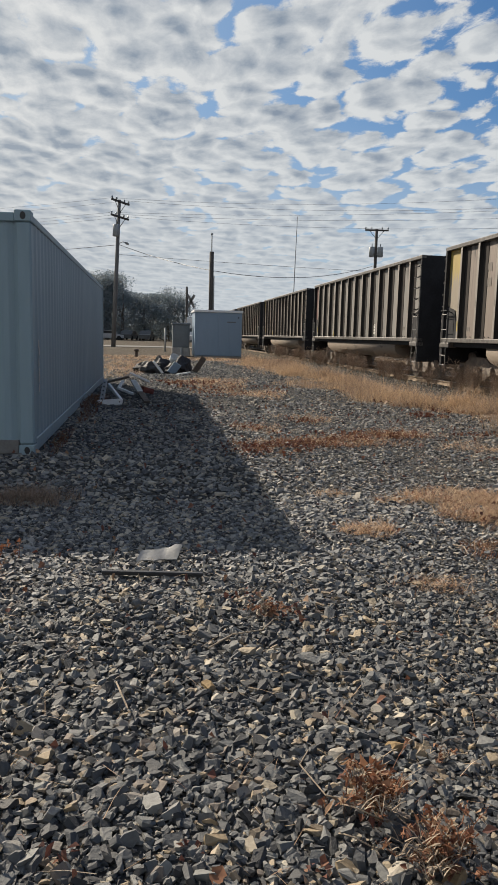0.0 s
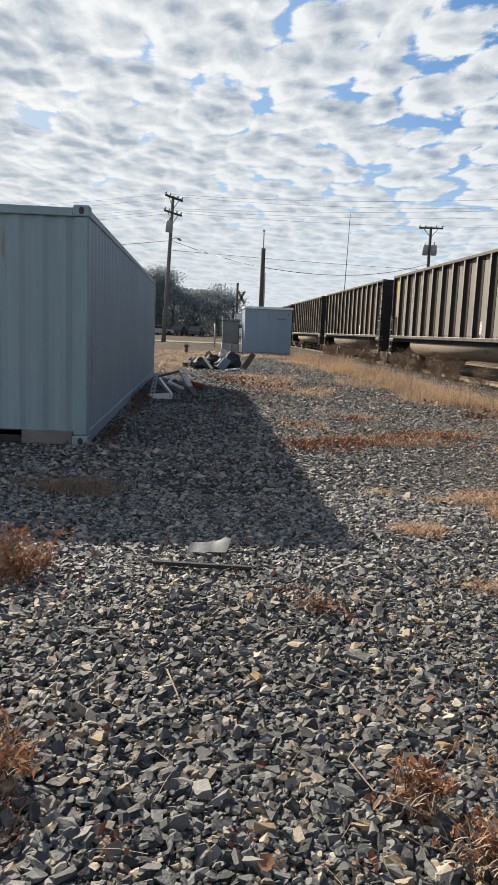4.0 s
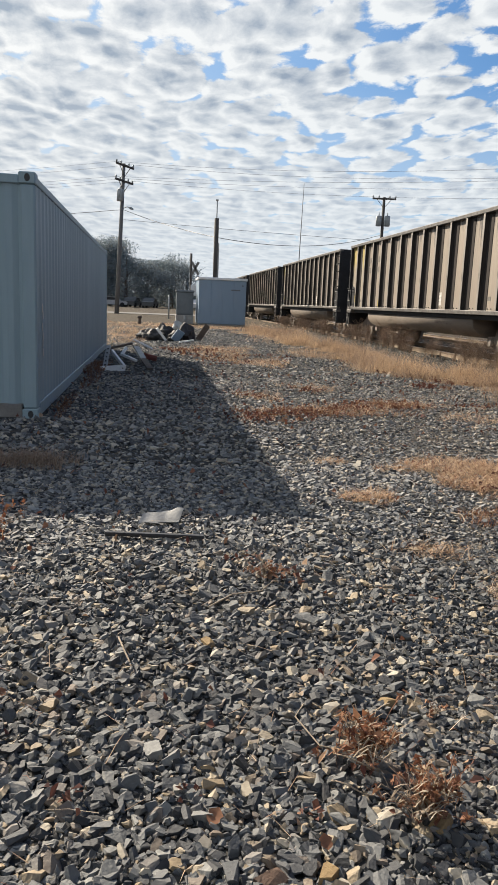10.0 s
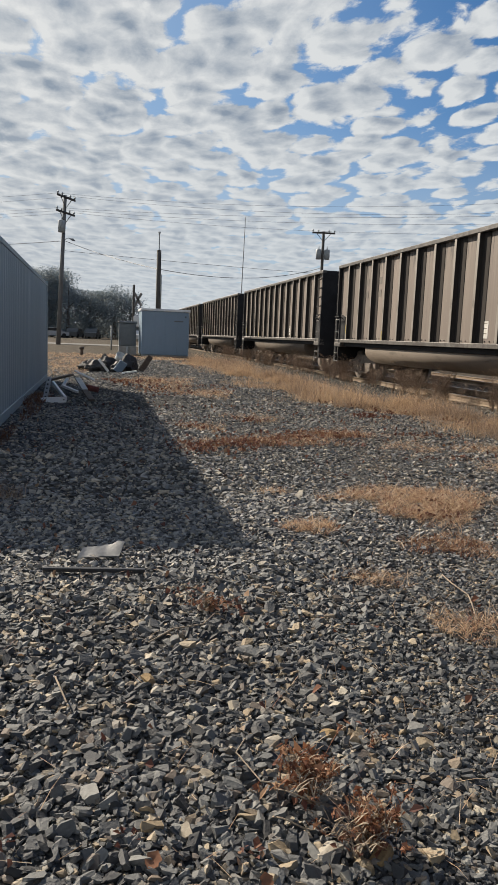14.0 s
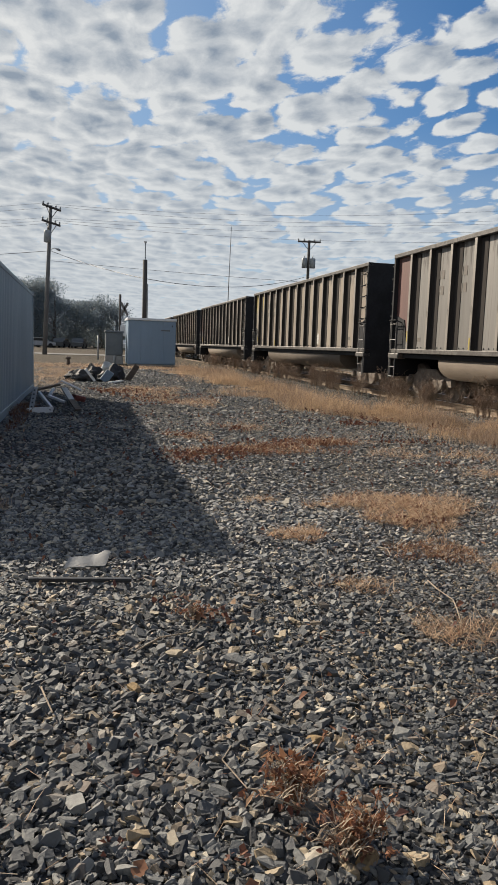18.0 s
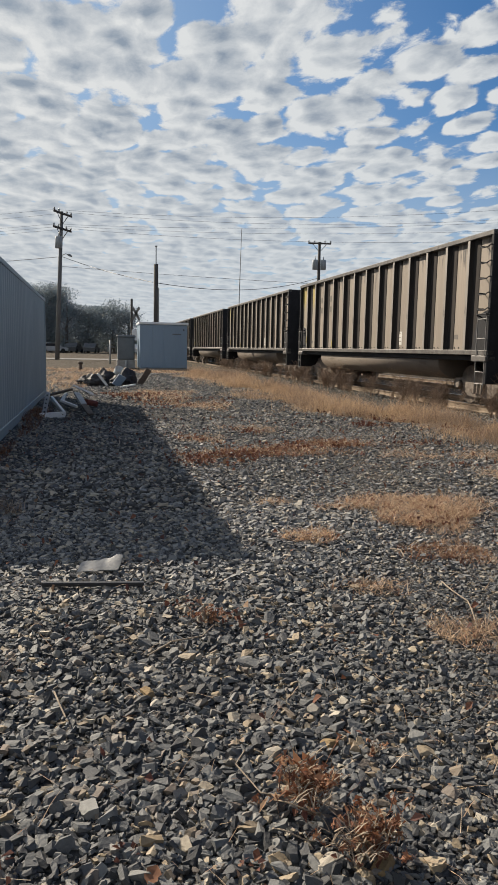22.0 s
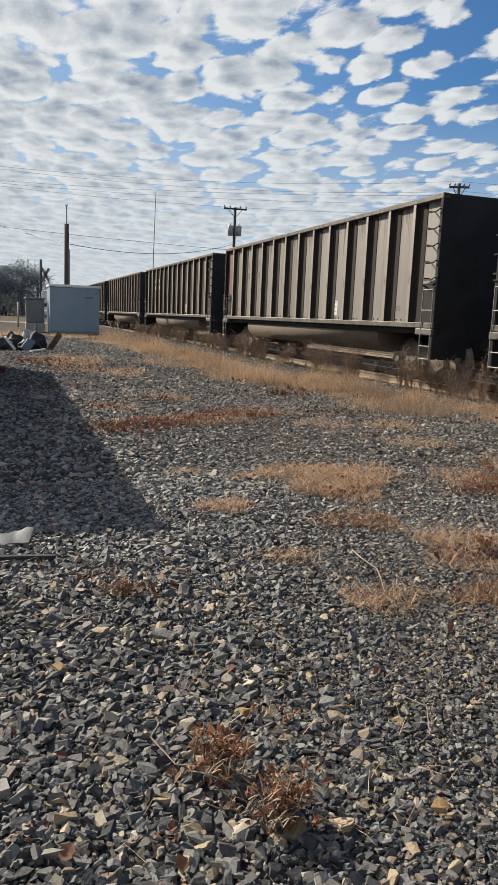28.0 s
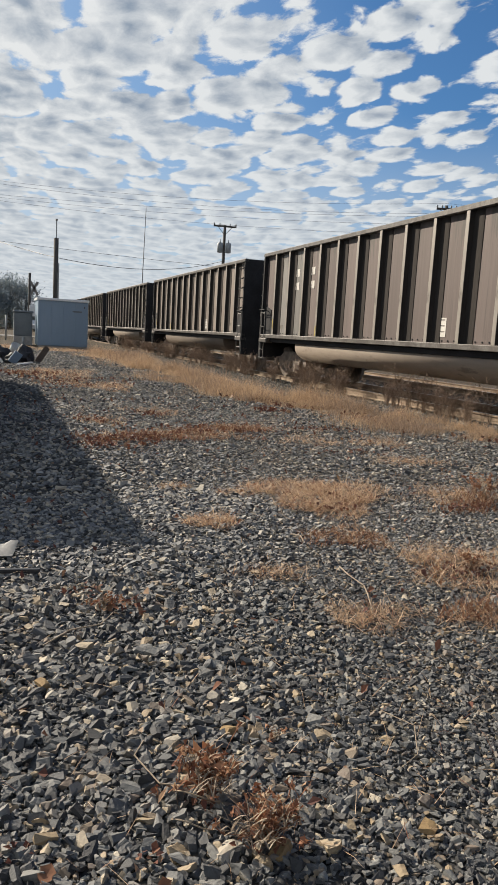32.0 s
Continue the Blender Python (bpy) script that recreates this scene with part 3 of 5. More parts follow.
def build_car():
    """An open coal car, its length along y and its origin on the rail heads."""
    car = thing("coal_car", "dusty tan steel coal car with ribbed sides", "freight car", group="coal cars of the passing train")
    bay = 2 * CAR_HALF / BAYS
    panel = Shape().box(-0.012, 0.012, -bay / 2 + 0.003, bay / 2 - 0.003, Z_SILL + 0.1, Z_TOP - 0.1).mesh("side_panel", PANEL)
    # The 0.34 m foot plate stands in for shadow cast on the panel.
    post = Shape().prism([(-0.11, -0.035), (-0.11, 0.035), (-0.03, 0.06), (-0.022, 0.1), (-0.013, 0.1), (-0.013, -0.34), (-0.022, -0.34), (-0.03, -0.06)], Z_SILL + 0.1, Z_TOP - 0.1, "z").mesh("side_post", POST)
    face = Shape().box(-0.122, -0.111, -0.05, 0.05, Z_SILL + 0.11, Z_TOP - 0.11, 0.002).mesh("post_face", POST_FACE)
    for sx in (-1, 1):
        turn = pose(0, 0, 0) if sx < 0 else pose(0, 0, 0, 0, 0, 180)
        xs = -(SIDE - RECESS)
        for k in range(BAYS):
            part("side_panel", panel, PANEL, car, m=turn @ pose(xs, -CAR_HALF + bay * (k + 0.5), 0))
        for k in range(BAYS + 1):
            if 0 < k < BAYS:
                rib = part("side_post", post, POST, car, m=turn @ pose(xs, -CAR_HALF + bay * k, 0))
                part("post_face", face, POST_FACE, rib, "worn post flange in a sunlit pale tone")
        x = sx * SIDE
        part("top_chord", Shape().box(min(x, x - sx * 0.16), max(x, x - sx * 0.16), -CAR_HALF, CAR_HALF, Z_TOP - 0.11, Z_TOP, 0.015), CHORD, car, "worn pale top chord")
        part("side_sill", Shape().box(min(x, x - sx * 0.16), max(x, x - sx * 0.16), -CAR_HALF, CAR_HALF, Z_SILL, Z_SILL + 0.11, 0.012), CHORD, car, "pale side sill")
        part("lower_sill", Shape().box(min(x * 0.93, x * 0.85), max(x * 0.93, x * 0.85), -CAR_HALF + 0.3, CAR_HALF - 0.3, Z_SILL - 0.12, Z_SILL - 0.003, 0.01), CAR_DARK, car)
        # full outer wall that turns under in a quarter round
        ring = [(sx * 0.06, Z_SILL - 0.04), (sx * 1.42, Z_SILL - 0.04), (sx * 1.44, 1.02)]
        ring += [(sx * (0.82 + 0.62 * math.cos(a)), 0.93 - 0.38 * math.sin(a)) for a in np.linspace(0, math.pi / 2, 10)]
        ring += [(sx * 0.3, 0.56), (sx * 0.06, 0.65)]
        n = len(ring)
        vs = [(px, yy, pz) for yy in (-4.7, 4.7) for px, pz in ring]
        fs = [(i, i + 1, n + i + 1, n + i) for i in range(n - 1)] + [(n - 1, 0, n, 2 * n - 1), tuple(range(n)), tuple(range(n, 2 * n))]
        part("tub", Shape().add(vs, fs, n - 1), TUB, car, "rounded tan belly tub")
    for sy in (-1, 1):
        y = sy * CAR_HALF
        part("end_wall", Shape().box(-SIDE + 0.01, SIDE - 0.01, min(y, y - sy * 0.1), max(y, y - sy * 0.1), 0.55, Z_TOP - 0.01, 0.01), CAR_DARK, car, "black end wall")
        part("end_platform", Shape().box(-0.5, 0.5, min(y, y + sy * 0.7), max(y, y + sy * 0.7), 0.75, 1.0, 0.03), CAR_DARK, car)
        part("coupler", Shape().box(-0.12, 0.12, min(y + sy * 0.3, y + sy * 1.02), max(y + sy * 0.3, y + sy * 1.02), 0.72, 0.98, 0.04), TRUCK, car)
        for k in range(5):
            z = 2.12 + 0.32 * k
            ya = y - sy * 0.05
            xx = -SIDE - 0.03
            bar = [(-SIDE + 0.12, ya, z), (xx, ya, z), (xx - 0.01, ya - sy * 0.08, z - 0.035), (xx - 0.01, ya - sy * 0.32, z - 0.035), (xx, ya - sy * 0.4, z), (-SIDE + 0.12, ya - sy * 0.4, z)]
            if sy > 0:
                bar = [(-SIDE + 0.02, y - 0.02, z), (-SIDE + 0.02, y + 0.09, z), (-SIDE + 0.42, y + 0.09, z), (-SIDE + 0.42, y - 0.02, z)]
            part("grab_iron", Shape().tube(bar, 0.014, 6), CAR_DARK, car, "black bent grab iron")
        part("hand_rail", Shape().tube([(-SIDE + 0.1, y - sy * 0.04, 1.98), (-SIDE - 0.05, y - sy * 0.04, 2.0), (-SIDE - 0.05, y - sy * 0.44, 2.0), (-SIDE + 0.1, y - sy * 0.46, 1.94)], 0.015, 6), CAR_DARK, car, "black bent hand rail")
        lad = part("ladder", Shape().tube([(-SIDE - 0.02, y - sy * 0.06, 0.5), (-SIDE - 0.02, y - sy * 0.06, 1.95)], 0.011, 6).tube([(-SIDE - 0.02, y - sy * 0.42, 0.5), (-SIDE - 0.02, y - sy * 0.42, 1.95)], 0.011, 6), GREY_STEEL, car, "grey steel corner ladder")
        for z in (0.55, 0.8, 1.1, 1.5, 1.9):
            part("rung", Shape().tube([(-SIDE - 0.02, y - sy * 0.06, z), (-SIDE - 0.02, y - sy * 0.42, z)], 0.01, 6), GREY_STEEL, lad)
        # A flat black plate on the panel stands in for the recess's darkness.
        part("corner_gusset", Shape().prism([(y - sy * 0.02, Z_SILL + 0.1), (y - sy * 0.85, Z_SILL + 0.1), (y - sy * 0.62, 2.0), (y - sy * 0.02, 2.15)], -SIDE + RECESS - 0.034, -SIDE + RECESS - 0.015, "x"), CAR_DARK, car, "flat black plate standing for a corner recess")
        part("sill_bracket", Shape().box(-SIDE - 0.03, -SIDE + 0.2, min(y, y - sy * 0.62), max(y, y - sy * 0.62), Z_SILL - 0.14, Z_SILL - 0.004, 0.02), CHORD, car)
        truck(car, sy * 6.0)
    bolts = Shape()
    for k in range(BAYS):
        for j in range(4):
            y = -CAR_HALF + bay * (k + 0.22 + 0.19 * j)
            bolts.box(-SIDE + RECESS - 0.025, -SIDE + RECESS - 0.0125, y - 0.014, y + 0.014, Z_SILL + 0.14, Z_SILL + 0.168)
    tagged(part("bolt_row", bolts, CAR_DARK, car, "row of dark bolts above the sill"), kind="stuff")
    part("floor_pan", Shape().box(-SIDE + 0.2, SIDE - 0.2, -CAR_HALF + 0.1, CAR_HALF - 0.1, Z_SILL - 0.015, Z_SILL + 0.03), CAR_DARK, car)
    part("center_sill", Shape().box(-0.2, 0.2, -CAR_HALF, CAR_HALF, 0.7, Z_SILL - 0.02, 0.01), CAR_DARK, car)
    return car


FIRST = 12.64   # middle of the first car at 0 s
RUN = ((0, 0.0), (6, 80.5), (13, 176.2), (19, 257.6), (28, 381.0), (31, 421.3), (32, 434.8))


def travelled(t):
    """Metres that the train has gone at t seconds."""
    return float(np.interp(t, [a for a, _ in RUN], [b for _, b in RUN]))


def track_pose(d):
    """The pose of a car whose middle lies d metres along the track."""
    return pose(TRACK_X, d, RAIL_Z)


car_model = build_car()
cars = [car_model] + [copy_thing(car_model, pose(0, 0, 0)) for k in range(35)]


def dress_cars():
    """Gives each car its own panel paint, end colour and markings."""
    bay = 2 * CAR_HALF / BAYS
    base = next(o for o in car_model.children if o.name.startswith("side_panel")).data
    sheets = {}
    for key, mat in (("tan", PANEL), ("cream", PANEL_CREAM), ("grey", PANEL_GREY), ("brown", PANEL_BROWN), ("red", PANEL_RED), ("yellow", YELLOW_PANEL)):
        sheets[key] = base.copy()
        sheets[key].materials.clear()
        sheets[key].materials.append(mat)
    # plain bars in place of lettering
    stencil = Shape()
    for k in range(2):
        stencil.box(0.0, 0.004, -0.2 + k * 0.19, -0.06 + k * 0.19, 0.0, 0.2)
    stencil_dark = stencil.mesh("reporting_mark", MARK_DARK)
    stencil_white = stencil.mesh("reporting_mark", MARK)
    rows_of_text = [(-0.15, 0.0), (0.15, 0.0)] + [q for k in (0, 1, 2) for q in ((0.15, 0.09 + 0.11 * k), (-0.11, 0.09 + 0.11 * k), (-0.11, 0.11 + 0.11 * k), (0.15, 0.11 + 0.11 * k))] + [(0.15, 0.36), (-0.15, 0.36)]
    frame_shape = Shape().prism(rows_of_text, 0.0, 0.004, "x")
    data_box = frame_shape.mesh("data_stencil", MARK)
    plate = Shape().box(0, 0.003, -0.36, 0.42, -0.05, 0.78).mesh("red_plate", PANEL_RED)
    stripe = Shape().box(0, 0.004, -0.025, 0.025, 0, 0.26).mesh("yellow_stripe", YELLOW)
    small = Shape().box(0, 0.004, -0.13, 0.05, 0, 0.1).mesh("small_stencil", MARK_DARK)
    paint = "tan tan yellow:tan yellow:tan yellow:grey yellow:tan yellow:tan yellow:cream yellow:tan yellow:cream yellow:tan yellow:tan tan tan yellow:cream red:grey yellow:cream red:brown yellow:tan yellow:cream yellow:cream yellow:cream yellow:tan plate:brown red:grey plate:brown yellow:tan brown tan grey tan tan yellow:tan tan grey tan".split()
    paint[0], paint[1] = "yellow:tan", "red:grey"
    words = {"tan": "dusty tan", "cream": "dusty cream", "grey": "dusty grey", "brown": "dirty brown"}
    for k, car in enumerate(cars):
        end, _, body = paint[k].rpartition(":")
        word = words[body] + " steel coal car with ribbed sides" + {"": "", "yellow": " and yellow end panel", "red": " and red end panel", "plate": " and red lettering plate"}[end]
        tagged(car, word)
        for o in list(car.children):
            if o.name.startswith("side_panel"):
                b = round((o.location.y + CAR_HALF) / bay - 0.5)
                o.data = sheets[body]
                if o.location.x < 0:
                    if b == BAYS - 1 and end in ("yellow", "red"):
                        o.data = sheets[end]
                    if b == BAYS - 2 and end == "yellow" and k in (9, 16, 19, 20):
                        o.data = sheets["yellow"]
                    if b in (BAYS - 2, BAYS - 3) and k == 27:
                        o.data = sheets["grey"]
        x = -(SIDE - RECESS) - 0.0165
        for b in (BAYS - 3, BAYS - 4):
            y = -CAR_HALF + bay * (b + 0.5) + 0.1
            if end == "plate":
                part("red_plate", plate, PANEL_RED, car, "faded red lettering plate", m=pose(x + 0.0015, y, 2.45))
            for z in (2.88, 2.52):
                part("reporting_mark", stencil_white if end == "plate" or k == 27 else stencil_dark, MARK, car, m=pose(x - 0.002, y + 0.05, z))
        part("data_stencil", data_box, MARK, car, "white data stencil", m=pose(x, -CAR_HALF + bay * 4.55 + 0.1, Z_SILL + 0.22))
        for b, z in ((BAYS - 1, Z_SILL + 0.3), (BAYS - 4, Z_SILL + 0.12)):
            part("yellow_stripe", stripe, YELLOW, car, "yellow reflector stripe", m=pose(-SIDE + 0.003, -CAR_HALF + bay * b, z))
        part("small_stencil", small, MARK_DARK, car, m=pose(x, -CAR_HALF + bay * 1.6, Z_SILL + 0.35))
        part("small_stencil", small, MARK_DARK, car, m=pose(x, -CAR_HALF + bay * 12.6, Z_SILL + 0.3))


dress_cars()


# ---- shelter, cabinet and poles ----
def build_shelter():
    x0, x1, y0, y1, z0, z1 = 2.28, 4.65, 37.47, 39.9, 0.27, 2.64
    s = thing("equipment_shelter", "pale blue-grey metal equipment shelter with a white roof edge", "equipment shelter", pose(x0, y0, z0))
    w, d, h = x1 - x0, y1 - y0, z1 - z0
    part("body", Shape().box(0.0, w, 0.03, d, 0.08, h - 0.1, 0.01), SHELTER, s)
    for k in range(4):
        part("wall_panel", Shape().box(0.05 + k * (w - 0.1) / 4 + 0.002, 0.05 + (k + 1) * (w - 0.1) / 4 - 0.002, 0.004, 0.03, 0.1, h - 0.14, 0.004), SHELTER, s)
    for x in (0.0, w - 0.05):
        part("corner_trim", Shape().box(x, x + 0.05, -0.006, 0.05, 0.08, h - 0.12, 0.006), SHELTER, s)
    part("roof", Shape().box(-0.05, w + 0.05, -0.06, d + 0.05, h - 0.12, h, 0.015), WHITE_TRIM, s, "white roof edge")
    part("base_skid", Shape().box(0.03, w - 0.03, 0.06, d, 0.0, 0.08), CONCRETE, s)
    part("sign", Shape().box(w - 0.75, w - 0.3, -0.004, 0.003, h - 0.62, h - 0.55), CABINET, s, "small grey nameplate")
    part("vent", Shape().box(w - 0.2, w - 0.15, -0.01, 0.003, h - 0.4, h - 0.32), BLACK, s)


build_shelter()


def build_cabinet():
    s = thing("signal_cabinet", "grey metal signal cabinet on a concrete footing", "cabinet", pose(1.66, 39.4, float(ground_z(1.66, 39.4)) - 0.1))
    part("footing", Shape().box(-0.46, 0.46, -0.4, 0.4, 0.0, 0.55, 0.02), CONCRETE, s)
    part("body", Shape().box(-0.44, 0.44, -0.4, 0.4, 0.55, 1.72, 0.03), CABINET, s)
    part("lid", Shape().box(-0.49, 0.49, -0.45, 0.45, 1.7, 1.82, 0.04), CABINET, s)
    part("door", Shape().box(-0.38, 0.38, -0.415, -0.4, 0.62, 1.64, 0.005), CABINET, s)
    part("conduit", Shape().tube([(0.0, -0.42, 0.02), (0.0, -0.42, 0.52)], 0.07, 8), GALV, s)


build_cabinet()


def utility_pole(x, y, top, arms, name_label, wood, yaw, lean=0.0, transformers=()):
    base = float(ground_z(x, y))
    p = thing("utility_pole", name_label, "utility pole", pose(0, 0, 0, 0, lean, 0) @ pose(0, 0, 0, 0, 0, yaw))
    p.location = (x, y, base)
    h = top - base
    part("pole", Shape().tube([(0, 0, -0.3), (0, 0, h * 0.5), (0, 0, h)], [0.17, 0.145, 0.115], 12), wood, p, smooth=True)
    for z, half in arms:
        zz = z - base
        arm = part("crossarm", Shape().box(-half, half, -0.16, -0.05, zz - 0.07, zz + 0.07, 0.01), POLE_WOOD, p, "wooden crossarm")
        for sx in (-1, 1):
            part("brace", Shape().tube([(sx * half * 0.6, -0.1, zz - 0.06), (0, -0.1, zz - 0.75)], 0.025, 6), POLE_WOOD, arm)
        for k in (-0.95, -0.45, 0.45, 0.95):
            part("insulator", Shape().tube([(k * half, -0.1, zz + 0.07), (k * half, -0.1, zz + 0.13), (k * half, -0.1, zz + 0.2), (k * half, -0.1, zz + 0.26)], [0.02, 0.06, 0.07, 0.03], 8), INSULATOR, arm)
    for dx, z in transformers:
        zz = z - base
        tr = part("transformer", Shape().tube([(dx, -0.12, zz - 0.42), (dx, -0.12, zz - 0.4), (dx, -0.12, zz + 0.38), (dx, -0.12, zz + 0.42)], [0.2, 0.24, 0.24, 0.2], 14), INSULATOR, p, "grey transformer can", smooth=False)
        part("bushing", Shape().tube([(dx, -0.12, zz + 0.42), (dx, -0.12, zz + 0.7)], [0.05, 0.03], 8), INSULATOR, tr)
    return p


utility_pole(-2.66, 56.4, 11.0, ((10.85, 1.1), (9.78, 1.1)), "weathered wooden utility pole with two crossarms and a transformer", POLE_PALE, 58, lean=2.5, transformers=((-0.44, 8.76),))
lamp_pole = next(o for o in bpy.data.objects if o.name == "utility_pole")
part("lamp_arm", Shape().tube([(0.1, 0, 7.55), (0.5, -0.1, 7.75), (0.8, -0.15, 7.72)], 0.03, 6), GALV, lamp_pole, "thin street lamp arm")
part("lamp_head", Shape().tube([(0.75, -0.15, 7.72), (0.95, -0.18, 7.7), (1.15, -0.2, 7.66)], [0.06, 0.1, 0.05], 8), INSULATOR, lamp_pole, "small grey lamp head")
utility_pole(19.3, 63.0, 10.75, ((10.62, 1.0),), "dark wooden utility pole with a crossarm and two transformers", POLE_WOOD, -8, transformers=((-0.36, 8.8), (0.36, 8.8)))
utility_pole(30.3, 46.1, 11.2, ((10.95, 0.7), (9.85, 0.7)), "dark wooden utility pole behind the passing train", POLE_WOOD, -20)


def wire_between(name, a, b, sag, r=0.007, label="thin black overhead power line"):
    pts = []
    for k in range(17):
        u = k / 16
        p = Vector(a).lerp(Vector(b), u)
        p.z -= sag * 4 * u * (1 - u)
        pts.append(p)
    tagged(part(name, Shape().tube(pts, r, 5), WIRE), label, "cable", "overhead wires")


for o, z0, z1, sag in ((-0.55, 11.12, 11.2, 0.65), (0.55, 10.9, 10.8, 0.67), (-0.55, 10.1, 10.3, 0.4), (0.1, 9.95, 9.9, 0.45), (0.55, 9.78, 9.3, 0.55)):
    wire_between("power_line", (-2.2 + o, 56.3 - o * 0.3, z0), (30.3 + o, 46.0 + o, z1), sag)
    wire_between("power_line", (-2.2 + o, 56.3 - o * 0.3, z0), (-44 + o, 81.5 + o, z0), 0.5)
    wire_between("power_line", (30.3 + o, 46.0 + o, z1), (75 + o, 33.0 + o, z1), 0.4)
wire_between("phone_line", (-2.2, 56.3, 7.8), (3.67, 44.8, 5.2), 0.15, 0.018, "sagging black service cable")
wire_between("phone_line", (3.67, 44.8, 5.2), (19.3, 62.9, 7.7), 0.7, 0.018, "sagging black service cable")
wire_between("phone_line", (-2.2, 56.3, 7.8), (-44, 81.5, 7.6), 0.6, 0.018, "sagging black service cable")
wire_between("phone_line", (-2.2, 56.3, 7.1), (36.0, 52.0, 6.2), 0.3, 0.012, "thin black overhead cable")


def build_masts():
    b = float(ground_z(3.67, 44.9))
    p = thing("antenna_pole", "dark wooden pole with a thin antenna on its top", "pole", pose(3.67, 44.9, b))
    part("pole", Shape().tube([(0, 0, -0.3), (0, 0, 6.3 - b)], [0.15, 0.13], 12), POLE_WOOD, p, smooth=True)
    part("antenna", Shape().tube([(0, 0, 6.3 - b), (0, 0, 7.3 - b)], 0.035, 6), GALV, p)
    part("antenna_cap", Shape().box(-0.07, 0.07, -0.07, 0.07, 7.28 - b, 7.36 - b), GALV, p)
    part("conduit", Shape().tube([(0.14, -0.06, 0), (0.14, -0.06, 4.9 - b)], 0.05, 6), GALV, p)
    m = thing("radio_mast", "very thin tall radio mast behind the train", "mast", pose(17.4, 90, 0.1))
    part("mast_tube", Shape().tube([(0, 0, -0.2), (0.1, 0, 8), (0.25, 0, 15.7)], [0.07, 0.06, 0.035], 6), GALV, m)
    b = float(ground_z(2.9, 58))
    c = thing("crossing_signal", "railway crossing post with a crossbuck sign", "crossing signal", pose(2.87, 58, b))
    part("post", Shape().tube([(0, 0, -0.2), (0, 0, 5.05 - b)], 0.09, 10), POLE_WOOD, c)
    for a in (-1, 1):
        part("crossbuck_blade", Shape().box(-0.55, 0.55, -0.02, 0.02, -0.09, 0.09, 0.005), GREY_STEEL, c, "weathered crossbuck blade", m=pose(0.32, -0.1, 3.95 - b, 0, a * 62, 0))
    part("signal_box", Shape().box(0.0, 0.75, -0.25, 0.1, 1.9 - b, 2.7 - b, 0.02), WHITE_TRIM, c, "pale control box")


build_masts()


# ---- loose stones ----
rng = np.random.default_rng(7)
# Fine pale stone, tone lifted further for the veil of glare over it.
PALER_STONE = toned("veil_paled_fine_stone", (0.0, (0.03, 0.031, 0.034)), (0.25, (0.075, 0.078, 0.083)), (0.5, (0.15, 0.154, 0.157)), (0.75, (0.235, 0.232, 0.22)), (0.92, (0.3, 0.265, 0.21)), (1.0, (0.38, 0.34, 0.275)), rough=0.75, bump_scale=70.0)
STONE = toned("crushed_stone", (0.0, (0.022, 0.023, 0.025)), (0.25, (0.048, 0.05, 0.053)), (0.48, (0.08, 0.083, 0.085)), (0.68, (0.13, 0.132, 0.128)), (0.8, (0.2, 0.197, 0.182)), (0.86, (0.15, 0.12, 0.095)), (0.93, (0.25, 0.19, 0.115)), (1.0, (0.36, 0.325, 0.26)), rough=0.72, bump=1.0, bump_scale=90.0, detail=70.0)
TRACK_STONE = toned("track_ballast", (0.0, (0.07, 0.065, 0.06)), (0.5, (0.15, 0.14, 0.125)), (1.0, (0.24, 0.215, 0.18)))


def stone_templates(count, kind):
    made = []
    for _ in range(count):
        if kind == "chip":
            # a lump broken along random flat faces
            bm = bmesh.new()
            bmesh.ops.create_cube(bm, size=2.0)
            for _ in range(8):
                d = Vector(rng.normal(0, 1, 3)).normalized()
                at = d * rng.uniform(0.5, 0.98)
                cut = bmesh.ops.bisect_plane(bm, geom=bm.verts[:] + bm.edges[:] + bm.faces[:], plane_co=at, plane_no=d, clear_outer=True)["geom_cut"]
                rim = [e for e in cut if isinstance(e, bmesh.types.BMEdge)]
                if len(rim) > 2:
                    bmesh.ops.contextual_create(bm, geom=rim)
            bmesh.ops.remove_doubles(bm, verts=bm.verts[:], dist=0.13)
            bmesh.ops.triangulate(bm, faces=bm.faces[:])
            bm.verts.index_update()
            v = np.array([p.co[:] for p in bm.verts])
            f = np.array([[q.index for q in t.verts] for t in bm.faces])
            bm.free()
            v += rng.normal(0, 0.03, v.shape)
            v *= np.array([1.0, rng.uniform(0.55, 0.95), rng.uniform(0.3, 0.58)])
            made.append((v, f))
            continue
        v = np.array([(x, y, z) for z in (-1, 1) for y in (-1, 1) for x in (-1, 1)], float) * 0.62
        v += rng.uniform(-0.26, 0.26, v.shape)
        f = np.array([(0, 2, 3), (0, 3, 1), (4, 5, 7), (4, 7, 6), (0, 1, 5), (0, 5, 4), (2, 6, 7), (2, 7, 3), (0, 4, 6), (0, 6, 2), (1, 3, 7), (1, 7, 5)])
        v *= np.array([1.0, rng.uniform(0.5, 0.95), rng.uniform(0.22, 0.6)])
        made.append((v, f))
    return made


